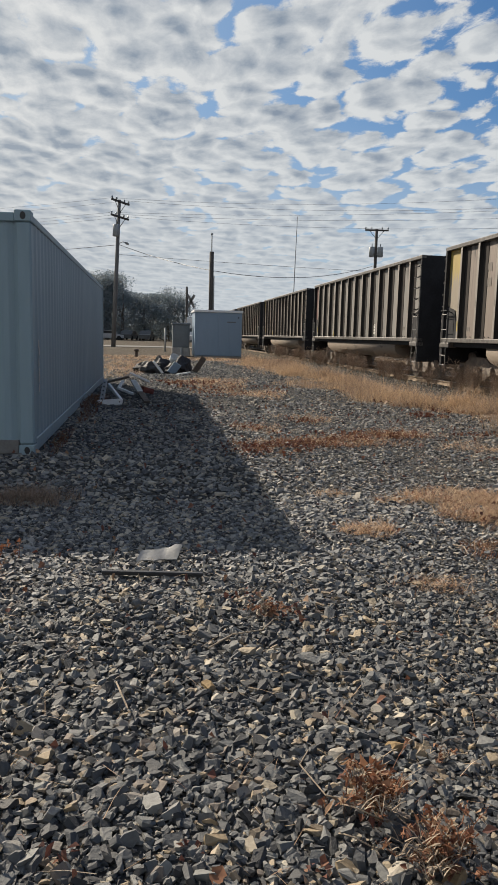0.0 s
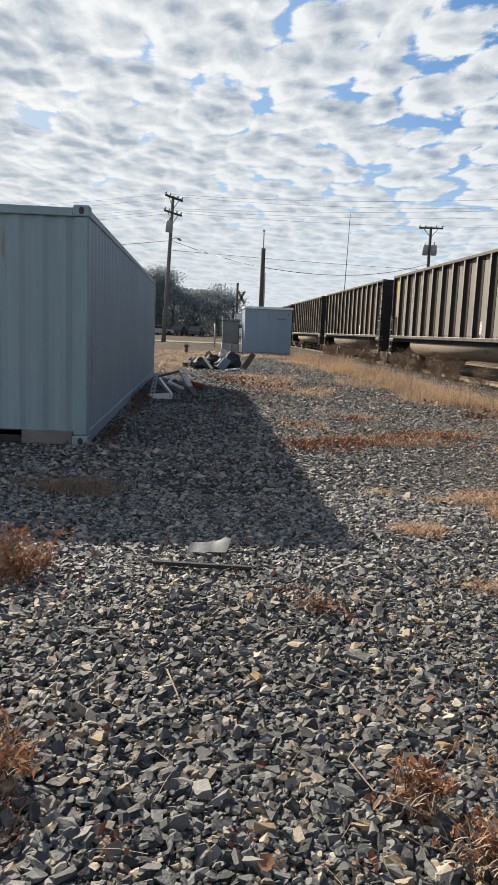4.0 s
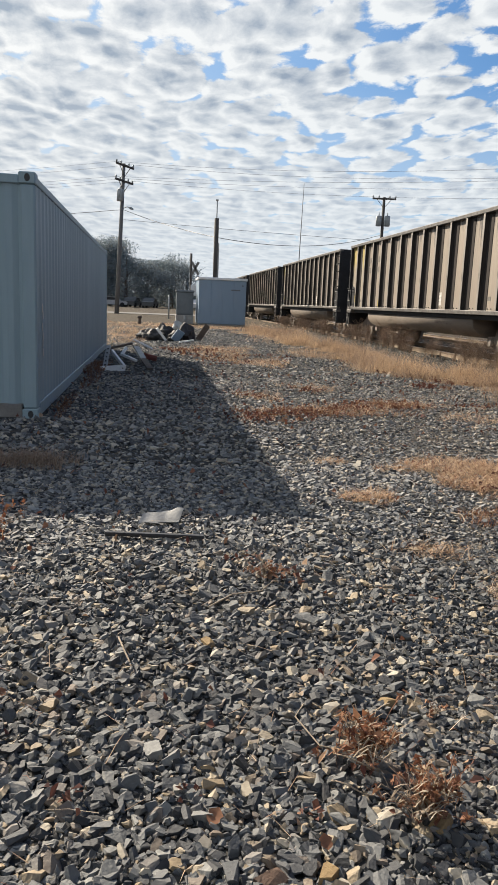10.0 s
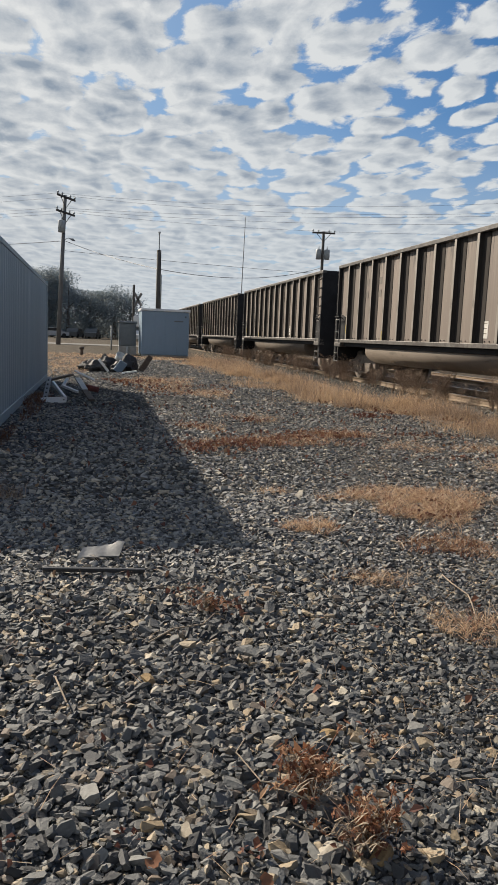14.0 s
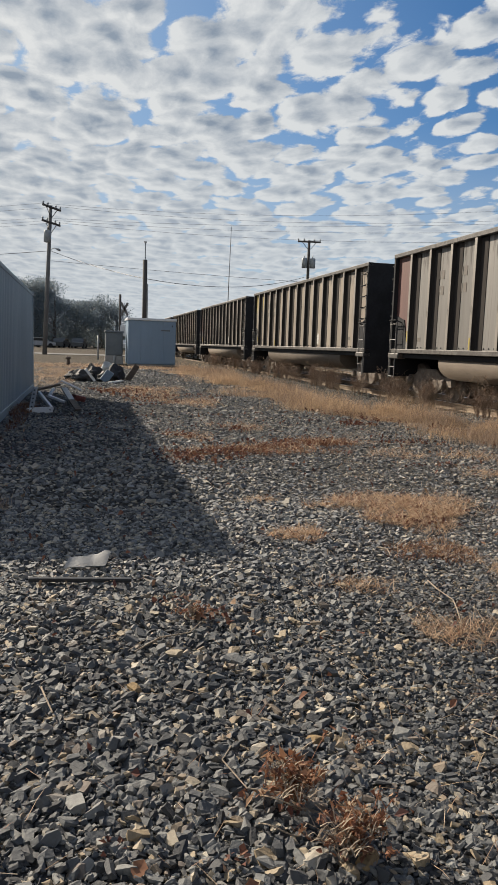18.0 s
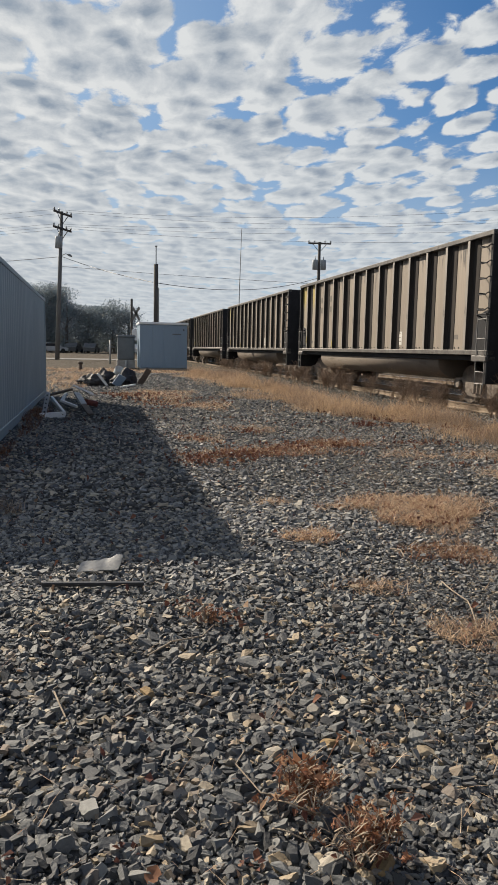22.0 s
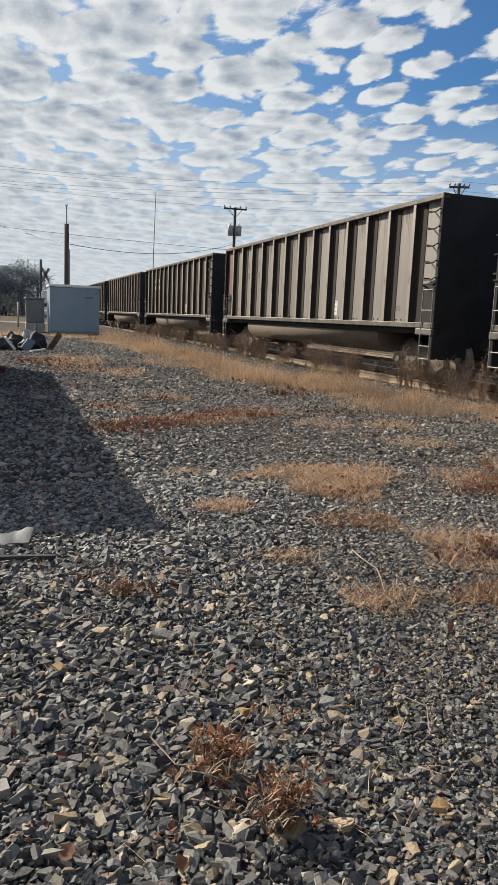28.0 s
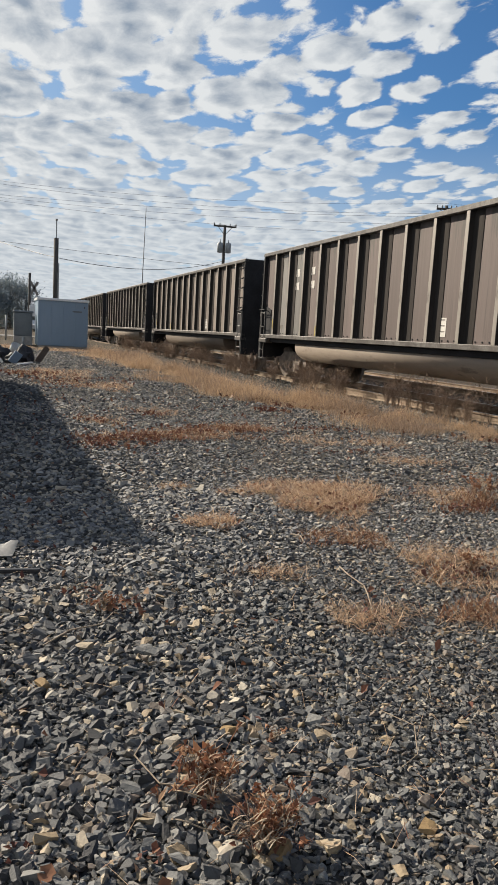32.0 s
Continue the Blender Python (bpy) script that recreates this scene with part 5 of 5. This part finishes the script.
def twiggy(n_stems, height, spread_r, leafy, droop=0.0, stem_r=0.004, leaf=0.011):
    """A dry branching weed at the origin: stems as thin three-sided tubes, small leaf flakes on them."""
    vs, fs, base = [], [], 0
    leaves = []
    for _ in range(n_stems):
        a, lean = rng.uniform(0, 2 * np.pi), rng.uniform(0.05, 0.7) * spread_r
        h = height * rng.uniform(0.55, 1.1)
        pts = []
        for u in np.linspace(0, 1, 5):
            pts.append(np.array([math.cos(a) * lean * u ** 1.4, math.sin(a) * lean * u ** 1.4, h * (u - droop * u * u)]) + rng.normal(0, 0.012 * height, 3) * u)
        lines = [pts]
        for _ in range(5):
            k = rng.integers(2, 5)
            p, b = pts[k], rng.uniform(0, 2 * np.pi)
            l = height * rng.uniform(0.12, 0.3)
            lines.append([p, p + np.array([math.cos(b) * l * 0.6, math.sin(b) * l * 0.6, l * 0.6]), p + np.array([math.cos(b) * l, math.sin(b) * l, l * 0.8])])
        for line in lines:
            m = len(line)
            for i, p in enumerate(line):
                r = stem_r * (1 - 0.7 * i / m)
                for w in range(3):
                    vs.append(p + np.array([math.cos(w * 2.1) * r, math.sin(w * 2.1) * r, 0]))
            for i in range(m - 1):
                for w in range(3):
                    q = base + i * 3
                    fs += [(q + w, q + (w + 1) % 3, q + 3 + (w + 1) % 3), (q + w, q + 3 + (w + 1) % 3, q + 3 + w)]
            base += 3 * m
            for _ in range(leafy):
                leaves.append(line[rng.integers(1, m)] + rng.normal(0, 0.02 * height, 3))
    vs = list(vs)
    for p in leaves:
        s = min(leaf, height * rng.uniform(0.03, 0.075))
        d = rng.normal(0, s, (3, 3))
        vs += [p + d[0], p + d[1], p + d[2]]
        fs.append((base, base + 1, base + 2))
        base += 3
    return np.array(vs), np.array(fs)


def build_weeds():
    kinds = [twiggy(8, 0.6, 0.34, 3, 0.06, 0.0032, 0.006) for _ in range(8)]
    ys = 9.0 + 42 * rng.uniform(0, 1, 620) ** 1.4
    xs = 8.34 + rng.normal(0, 0.12, 620)
    thick = np.sin(ys * 1.1) + np.sin(ys * 2.7 + 1) > rng.uniform(-1.2, 0.9, 620)
    sets = []
    for x, y in zip(xs[thick], ys[thick]):
        v, f = kinds[rng.integers(0, 8)]
        a, s = rng.uniform(0, 6.28), rng.uniform(0.5, 1.4)
        w = v.copy()
        w[:, 0], w[:, 1] = v[:, 0] * math.cos(a) - v[:, 1] * math.sin(a), v[:, 0] * math.sin(a) + v[:, 1] * math.cos(a)
        w = w * s + np.array([min(x, 8.44), y, float(ground_z(x, y)) - 0.02])
        sets.append((w, f))
    v, f = joined(*sets)
    bulk("trackside_weeds", v, f, GREY_WEED, "tall grey-brown dead weeds growing beside the rail", "weeds")
    for x, y, h, n, label in ((0.69, 2.2, 0.15, 30, "sprawling dry weed with red-brown leaves on the gravel"), (0.77, 1.935, 0.13, 34, "small bushy dry weed with rusty red leaves"), (-0.98, 4.2, 0.3, 22, "dry reddish weed bush at the edge of the gravel"), (0.6, 3.72, 0.1, 14, "small dry weed with red leaves"), (-0.57, 2.38, 0.16, 16, "low dry red-brown weed on the gravel"), (4.35, 5.7, 0.3, 20, "upright rusty dry weed beside the straw"), (2.9, 3.95, 0.12, 16, "sprawling dry weed with dark red leaves"), (1.0, 2.45, 0.06, 8, "thin dry weed stalks lying on the gravel")):
        plant = thing("dry_weed", label, "weed", pose(x, y, float(ground_z(x, y)) + 0.02), "dry weeds on the gravel")
        for name, leafy, mat in (("twig_tangle", 0, TWIG), ("foliage", 6, WEED_LEAF)):
            v, f = twiggy(n if name == "twig_tangle" else n // 2, h, h * 1.7, leafy, 0.25, 0.0022)
            me = bpy.data.meshes.new(name)
            me.from_pydata(v.tolist(), [], f.tolist())
            me.materials.append(mat)
            part(name, me, mat, plant)


build_weeds()


def twig(points, r, label):
    x0, y0 = points[0]
    s = Shape().tube([(x - x0, y - y0, float(ground_z(x, y)) + 0.045 + 0.012 * (k % 2)) for k, (x, y) in enumerate(points)], [r * (1 - 0.1 * k) for k in range(len(points))], 6)
    tagged(part("twig", s, TWIG, m=pose(x0, y0, 0)), label, "twig", "fallen twigs")


twig([(2.06, 4.08), (2.03, 3.9), (2.05, 3.75), (1.99, 3.6), (1.92, 3.42)], 0.0045, "crooked pale fallen twig on the gravel")
twig([(2.02, 4.76), (2.06, 4.68), (2.04, 4.58)], 0.005, "short pale twig on the gravel")
twig([(0.28, 3.3), (0.4, 3.42), (0.55, 3.5), (0.62, 3.6)], 0.004, "thin dry stalk on the gravel")
twig([(-0.1, 3.0), (-0.08, 2.9), (-0.05, 2.8)], 0.004, "thin pale stalk on the gravel")
twig([(1.45, 2.5), (1.5, 2.35), (1.42, 2.2), (1.3, 2.12)], 0.002, "curved thin stalk on the gravel")
twig([(0.55, 2.5), (0.5, 2.4), (0.55, 2.25), (0.68, 2.18)], 0.003, "curled dry stalk on the gravel")
twig([(3.0, 4.1), (3.05, 3.85), (2.95, 3.6)], 0.0025, "long straw-pale stalk on the gravel")


for cx, cy, r, a0, a1, lift in ((0.67, 2.2, 0.085, 0.3, 5.2, 0.05), (0.72, 2.27, 0.06, 2.0, 6.6, 0.06), (0.62, 2.09, 0.07, 2.6, 5.9, 0.035)):
    ring = [(cx + r * math.cos(a), cy + 0.8 * r * math.sin(a), float(ground_z(cx, cy)) + lift + 0.02 * math.sin(2 * a)) for a in np.linspace(a0, a1, 22)]
    tagged(part("curled_vine", Shape().tube([(px - cx, py - cy, pz) for px, py, pz in ring], 0.0022, 5), TWIG, m=pose(cx, cy, 0)), "pale curled dead vine lying on the gravel", "vine", "curled dead vines")


# ---- rubbish ----
CONCRETE_DUST = material("dusty_scrap_sheet", (0.27, 0.27, 0.265), (0.21, 0.21, 0.205), 9.0, 0.6, 0.2, 0.2, 50)


def build_litter():
    s = Shape()
    n = 7
    edge = [0.0, 0.03, 0.012, -0.02, 0.015, 0.0, -0.035, -0.07]
    vs = [(-0.125 + 0.25 * i / n + 0.02 * j, (-0.07 + 0.12 * j / 3) * (1.0 - 0.09 * abs(i - 3)) + edge[i] * 0.5, 0.02 + 0.004 * math.sin(i * 0.8 + j) + 0.012 * j + (0.012 * (j - 1) if i > 5 and j > 1 else 0.0)) for j in range(4) for i in range(n + 1)]
    s.add(vs, [(j * (n + 1) + i, j * (n + 1) + i + 1, (j + 1) * (n + 1) + i + 1, (j + 1) * (n + 1) + i) for j in range(3) for i in range(n)])
    s.add([(x, y, z - 0.006) for x, y, z in vs], [(j * (n + 1) + i, j * (n + 1) + i + 1, (j + 1) * (n + 1) + i + 1, (j + 1) * (n + 1) + i) for j in range(3) for i in range(n)])
    tagged(part("metal_sheet", s, CONCRETE_DUST, smooth=True, m=pose(0.05, 4.66, 0.02, 0, 0, 16)), "bent pale sheet of scrap metal on the gravel", "scrap metal")
    tagged(part("steel_bar", Shape().box(-0.285, 0.285, -0.016, 0.016, 0.036, 0.058, 0.003), BLACK, m=pose(0.045, 4.33, 0.0, 0, 1.5, -3)), "dark flat steel bar lying on the gravel", "steel bar")
    ox, oy, oz = -0.72, 14.3, 0.03

    def beam(a, b, wide, thick):
        """A bar of that width and thickness from a to b."""
        a, b = Vector(a), Vector(b)
        m = look(a, b)
        return Shape().box(-wide / 2, wide / 2, -thick / 2, thick / 2, -(b - a).length, 0.0, min(wide, thick) * 0.12, m=m)

    f = thing("scrap_shelf", "bent white metal shelf frame dumped beside the container", "scrap frame", pose(ox, oy, oz))
    front = part("front_rail", beam((-0.22, -0.12, 0.055), (0.22, 0.2, 0.06), 0.04, 0.11), WHITE_TRIM, f)
    for k in (0.12, 0.88):
        p = Vector((-0.22, -0.12, 0.055)).lerp(Vector((0.22, 0.2, 0.06)), k)
        part("bolt_hole", Shape().tube([(p.x + 0.012, p.y - 0.016, p.z), (p.x + 0.018, p.y - 0.024, p.z)], 0.013, 8), BLACK, front, "dark bolt hole")
    part("side_rail", beam((0.22, 0.2, 0.07), (-0.08, 1.3, 0.3), 0.05, 0.07), WHITE_TRIM, f)
    upright = part("upright", beam((-0.17, 0.2, 0.02), (-0.12, 0.8, 0.44), 0.085, 0.025), GALV, f, "grey slotted upright")
    for k in range(5):
        p = Vector((-0.17, 0.2, 0.02)).lerp(Vector((-0.12, 0.8, 0.44)), 0.15 + 0.17 * k) + Vector((0, -0.012, 0.014))
        part("slot", Shape().box(p.x - 0.014, p.x + 0.014, p.y - 0.004, p.y + 0.004, p.z - 0.018, p.z + 0.018), BLACK, upright, "dark slot")
    a = thing("scrap_angle", "white bent metal angle lying on the scrap", "scrap metal", pose(ox, oy, oz))
    part("long_leg", beam((0.1, 1.55, 0.22), (0.42, 1.25, 0.12), 0.06, 0.05), WHITE_TRIM, a)
    part("short_leg", beam((0.1, 1.56, 0.2), (0.19, 1.75, 0.36), 0.06, 0.05), WHITE_TRIM, a)
    for name, p, q, mat, lab in (("plank", (0.4, 1.9, 0.36), (0.56, 1.1, 0.18), GALV, "pale grey board slanting off the scrap"), ("plank", (0.56, 1.08, 0.17), (0.7, 0.5, 0.03), TIE, "dark weathered board slanting to the gravel"), ("plank", (-0.2, 2.0, 0.3), (0.3, 2.2, 0.42), TIE, "grey board across the rubbish"), ("plank", (-0.5, 0.9, 0.03), (-0.05, 1.1, 0.05), BLACK, "black strip on the ground")):
        tagged(part(name, beam(p, q, 0.12, 0.04), mat, m=pose(ox, oy, oz)), lab, "plank", "dumped planks")
    roof = Shape()
    for p, q in (((0.08, 2.4, 0.2), (0.32, 2.4, 0.5)), ((0.32, 2.4, 0.5), (0.75, 2.4, 0.3))):
        roof.add([(p[0], y, p[2] + d) for d in (0, -0.015) for y in (2.2, 2.8)] + [(q[0], y, q[2] + d) for d in (0, -0.015) for y in (2.2, 2.8)], [(0, 1, 5, 4), (2, 6, 7, 3), (0, 4, 6, 2), (1, 3, 7, 5), (0, 2, 3, 1), (4, 5, 7, 6)])
    tagged(part("bent_sheet", roof, GALV, m=pose(ox, oy, oz)), "bent grey metal sheet propped on the scrap", "scrap metal")
    tagged(part("red_crate", Shape().box(-0.13, 0.13, -0.1, 0.1, 0, 0.12, 0.015).box(-0.1, 0.1, -0.11, 0.11, 0.03, 0.09, 0.01), material("red_plastic", (0.16, 0.04, 0.03), (0.11, 0.03, 0.025), 5, 0.5), m=pose(ox + 0.68, oy + 2.3, 0.1, 5, 12, 25)), "small red plastic crate in the rubbish", "crate")
    bag_mat = material("matt_black_plastic", (0.018, 0.018, 0.02), (0.03, 0.03, 0.033), 5.0, 0.7, 0.0, 0.4, 20)
    for x, y, sx, sy, sz in ((0.05, 24.9, 0.36, 0.3, 0.2), (0.45, 25.3, 0.3, 0.28, 0.27), (1.12, 25.2, 0.36, 0.3, 0.3), (0.78, 24.8, 0.26, 0.24, 0.18), (-0.25, 25.3, 0.26, 0.24, 0.15)):
        bm = bmesh.new()
        bmesh.ops.create_icosphere(bm, subdivisions=3, radius=1.0)
        for v in bm.verts:
            k = 1 + 0.42 * noise.noise(v.co * 1.9 + Vector((x * 5, y, 0))) + 0.24 * abs(noise.noise(v.co * 4.5 + Vector((y, x, 3))))
            v.co = Vector((v.co.x * sx * k, v.co.y * sy * k, max(-0.1, v.co.z * k * sz * (1.25 if v.co.z > 0.8 else 1.0) + sz * 0.45)))
        me = bpy.data.meshes.new("rubbish_bag")
        bm.to_mesh(me)
        bm.free()
        me.materials.append(bag_mat)
        me.polygons.foreach_set("use_smooth", [False] * len(me.polygons))
        tagged(part("rubbish_bag", me, bag_mat, m=pose(x, y, float(ground_z(x, y)) + 0.02, 0, 0, x * 60)), "crumpled black rubbish bag dumped on the gravel", "rubbish bag", "dumped rubbish bags")
    z = float(ground_z(0.8, 25)) + 0.02
    bucket = thing("bucket", "tipped white plastic bucket in the rubbish", "bucket", pose(0.82, 25.6, z + 0.36, 40, 20, 10))
    part("bucket_wall", Shape().tube([(0, 0, -0.2), (0, 0, -0.19), (0, 0, 0.2)], [0.02, 0.13, 0.17], 16, caps=False), WHITE_TRIM, bucket)
    tagged(part("blue_panel", Shape().box(-0.14, 0.14, -0.02, 0.02, 0, 0.4, 0.005), material("faded_blue_panel", (0.16, 0.24, 0.36), (0.2, 0.28, 0.38), 5, 0.5), m=pose(0.72, 24.5, z, 24, 30, 20)), "faded blue panel leaning on the rubbish", "panel")
    tagged(part("board", Shape().box(-0.1, 0.1, -0.015, 0.015, 0, 0.6, 0.005), TIE, m=pose(1.55, 25.4, z, 8, 32, 15)), "weathered board leaning out of the rubbish", "board")
    tagged(part("white_strip", Shape().box(-0.25, 0.25, -0.03, 0.03, 0, 0.05, 0.005), WHITE_TRIM, m=pose(1.1, 23.9, z, 0, -8, 20)), "white trim strip on the ground", "strip")
    tagged(part("white_trim_piece", Shape().box(-0.04, 0.04, -0.02, 0.02, 0, 0.5, 0.005), WHITE_TRIM, m=pose(0.45, 24.4, z, 10, -38, 0)), "white trim leaning on a bag", "strip")
    h = thing("marker_stub", "short rusty marker stub in the dry grass", "post", pose(-0.6, 36.0, float(ground_z(-0.6, 36))))
    part("stub", Shape().tube([(0, 0, -0.1), (0, 0, 0.3)], 0.08, 8), RUST, h)
    part("cap", Shape().tube([(0, 0, 0.28), (0, 0, 0.4)], [0.13, 0.1], 8), RUST, h)
    p = thing("marker_post", "thin pale marker post by the road", "post", pose(1.0, 47.0, float(ground_z(1.0, 47))))
    part("stake", Shape().tube([(0, 0, -0.1), (0, 0, 1.5)], 0.05, 8), GALV, p)


build_litter()


# ---- road, parked vehicles and trees in the distance ----
def build_distance():
    ASPHALT = material("worn_asphalt", (0.13, 0.125, 0.118), (0.1, 0.097, 0.09), 0.8, 0.9, 0.0, 0.3, 40)
    tagged(part("road", Shape().box(-60, 7.0, 57.0, 63.0, 0.2, 0.37), ASPHALT), "pale worn asphalt road crossing beyond the shelter", "road", "", "structure")
    glass = material("dark_car_glass", (0.03, 0.035, 0.04), rough=0.15)
    tyre = material("tyre_rubber", (0.02, 0.02, 0.02), rough=0.9)
    for x, y, yaw, col, lab in ((-6.0, 112, 15, (0.4, 0.41, 0.42), "grey parked car by the trees"), (-0.4, 113, 80, (0.06, 0.065, 0.07), "dark parked car by the trees"), (6.0, 108, 85, (0.6, 0.62, 0.64), "white parked van beyond the shelter"), (-3.0, 114, 75, (0.05, 0.055, 0.06), "black parked car by the trees")):
        paint = material("car_paint", col, rough=0.35)
        c = thing("parked_car", lab, "car", pose(x, y, 0.34, 0, 0, yaw), "vehicles parked by the road")
        part("body", Shape().prism([(-2.1, 0.3), (2.1, 0.3), (2.15, 0.75), (1.2, 0.9), (0.7, 1.4), (-1.0, 1.45), (-1.6, 0.95), (-2.1, 0.85)], -0.85, 0.85, "y"), paint, c)
        part("side_window", Shape().prism([(1.0, 0.95), (0.62, 1.33), (-0.95, 1.37), (-1.4, 0.97)], -0.86, 0.86, "y"), glass, c)
        for wx in (-1.35, 1.35):
            for wy in (-0.8, 0.8):
                part("wheel", Shape().tube([(wx, wy - 0.1, 0.32), (wx, wy + 0.1, 0.32)], 0.32, 14), tyre, c)
    # Leaf tones are lightened and blued to hold the distance haze.
    FOLIAGE = toned("haze_tinted_foliage", (0.0, (0.155, 0.2, 0.235)), (0.5, (0.19, 0.235, 0.265)), (0.85, (0.22, 0.25, 0.26)), (1.0, (0.255, 0.25, 0.225)), rough=0.7, bump=0.0, thin=0.35)
    BARK = material("grey_bark", (0.11, 0.09, 0.075), (0.07, 0.06, 0.05), 4, 0.9, 0.0, 0.6, 20, (4, 4, 0.6))
    for x, y, top, wide, n, lab in ((-9.0, 122, 10.7, 4.2, 7800, "dense dark green tree with a rounded crown"), (-6.7, 120, 11.0, 2.9, 5700, "tall dark tree with a rounded top"), (-4.2, 118, 9.2, 2.7, 1100, "thin-leaved autumn tree with bare twigs"), (-1.0, 123, 7.8, 3.5, 6300, "low dark broad-leaved tree"), (3.0, 125, 9.2, 2.7, 2300, "loose-crowned tree with gaps between its leaves"), (5.6, 126, 8.6, 2.0, 1300, "loose-crowned tree behind the crossing signal"), (-13.8, 125, 10.3, 4.5, 6300, "dense dark tree beyond the container"), (-20.0, 126, 10.0, 4.8, 6300, "dense dark tree beyond the container")):
        base = 0.34
        tree = thing("tree", lab, "tree", pose(x, y, base), "trees beyond the road")
        h = top - base
        trunk = part("trunk", Shape().tube([(0, 0, -0.2), (0.05, 0, h * 0.3), (0.15, 0.1, h * 0.6), (0.1, 0, h * 0.85)], [0.3, 0.24, 0.14, 0.04], 8), BARK, tree, smooth=True)
        tips = []
        for k in range(11):
            a, z0 = rng.uniform(0, 6.28), h * rng.uniform(0.2, 0.6)
            l = wide * rng.uniform(0.6, 1.0)
            z1 = min(h * 0.97, z0 + l * rng.uniform(0.4, 1.3))
            end = (math.cos(a) * l, math.sin(a) * l, z1)
            part("limb", Shape().tube([(0.05, 0, z0), (end[0] * 0.5, end[1] * 0.5, (z0 + z1) * 0.5 + 0.1), end], [0.07, 0.045, 0.012], 5), BARK, trunk)
            tips.append(end)
        tips += [(0.1, 0, h * 0.86), (0.3, 0.1, h * 0.75), (-0.4, 0, h * 0.7), (0.0, -0.4, h * 0.45), (0.6, -0.5, h * 0.3), (-0.7, -0.4, h * 0.3), (0.0, -0.6, h * 0.15)]
        tips = np.array(tips)
        n = int(n * 3)
        which = rng.integers(0, len(tips), n)
        c = tips[which] + rng.normal(0, 1, (n, 3)) * np.array([wide * 0.3, wide * 0.3, h * 0.09])
        c = c[(c[:, 2] > 0.15) & (c[:, 2] < h * 1.02)]
        d = rng.normal(0, 0.1, (len(c), 3, 3))
        v = (c[:, None, :] + d).reshape(-1, 3)
        me = bpy.data.meshes.new("crown")
        me.from_pydata(v.tolist(), [], np.arange(len(v)).reshape(-1, 3).tolist())
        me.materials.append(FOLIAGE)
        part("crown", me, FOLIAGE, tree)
    n = 16000
    x, z = rng.uniform(-42, 8.5, n), 0.3 + 3.4 * rng.uniform(0, 1, n) ** 0.8
    z = 0.3 + (z - 0.3) * (0.75 + 0.25 * np.sin(x * 0.9) + 0.15 * np.sin(x * 2.3))
    c = np.stack([x, 134 + rng.normal(0, 0.9, n), z], -1)
    v = (c[:, None, :] + rng.normal(0, 0.24, (n, 3, 3))).reshape(-1, 3)
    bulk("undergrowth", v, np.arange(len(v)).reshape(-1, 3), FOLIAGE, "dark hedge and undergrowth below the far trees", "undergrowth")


build_distance()


# ---- motion ----
def motions():
    for k, car in enumerate(cars):
        rows = []
        for step in range(65):
            t = step * 0.5
            rows.append((t, track_pose(FIRST + PITCH * k - travelled(t))))
        walk(car, rows)
        # the wheels roll while the car goes by
        ahead = [i * 0.05 for i in range(641) if -9.0 < FIRST + PITCH * k - travelled(i * 0.05) < 40.0]
        sets = [w for bogie in car.children if bogie.name.startswith("truck") for w in bogie.children if w.name.startswith("wheel_set")]
        for w in sets:
            home, turned = pose(*w.location), []
            for t in sorted({0.0, 32.0, *ahead}):
                inside = min(max(t, ahead[0]), ahead[-1]) if ahead else 0.0
                roll = math.degrees((travelled(inside) - travelled(ahead[0])) / 0.457) if ahead else 0.0
                turned.append((t, home @ pose(0, 0, 0, roll % 360.0)))
            walk(w, turned)


motions()
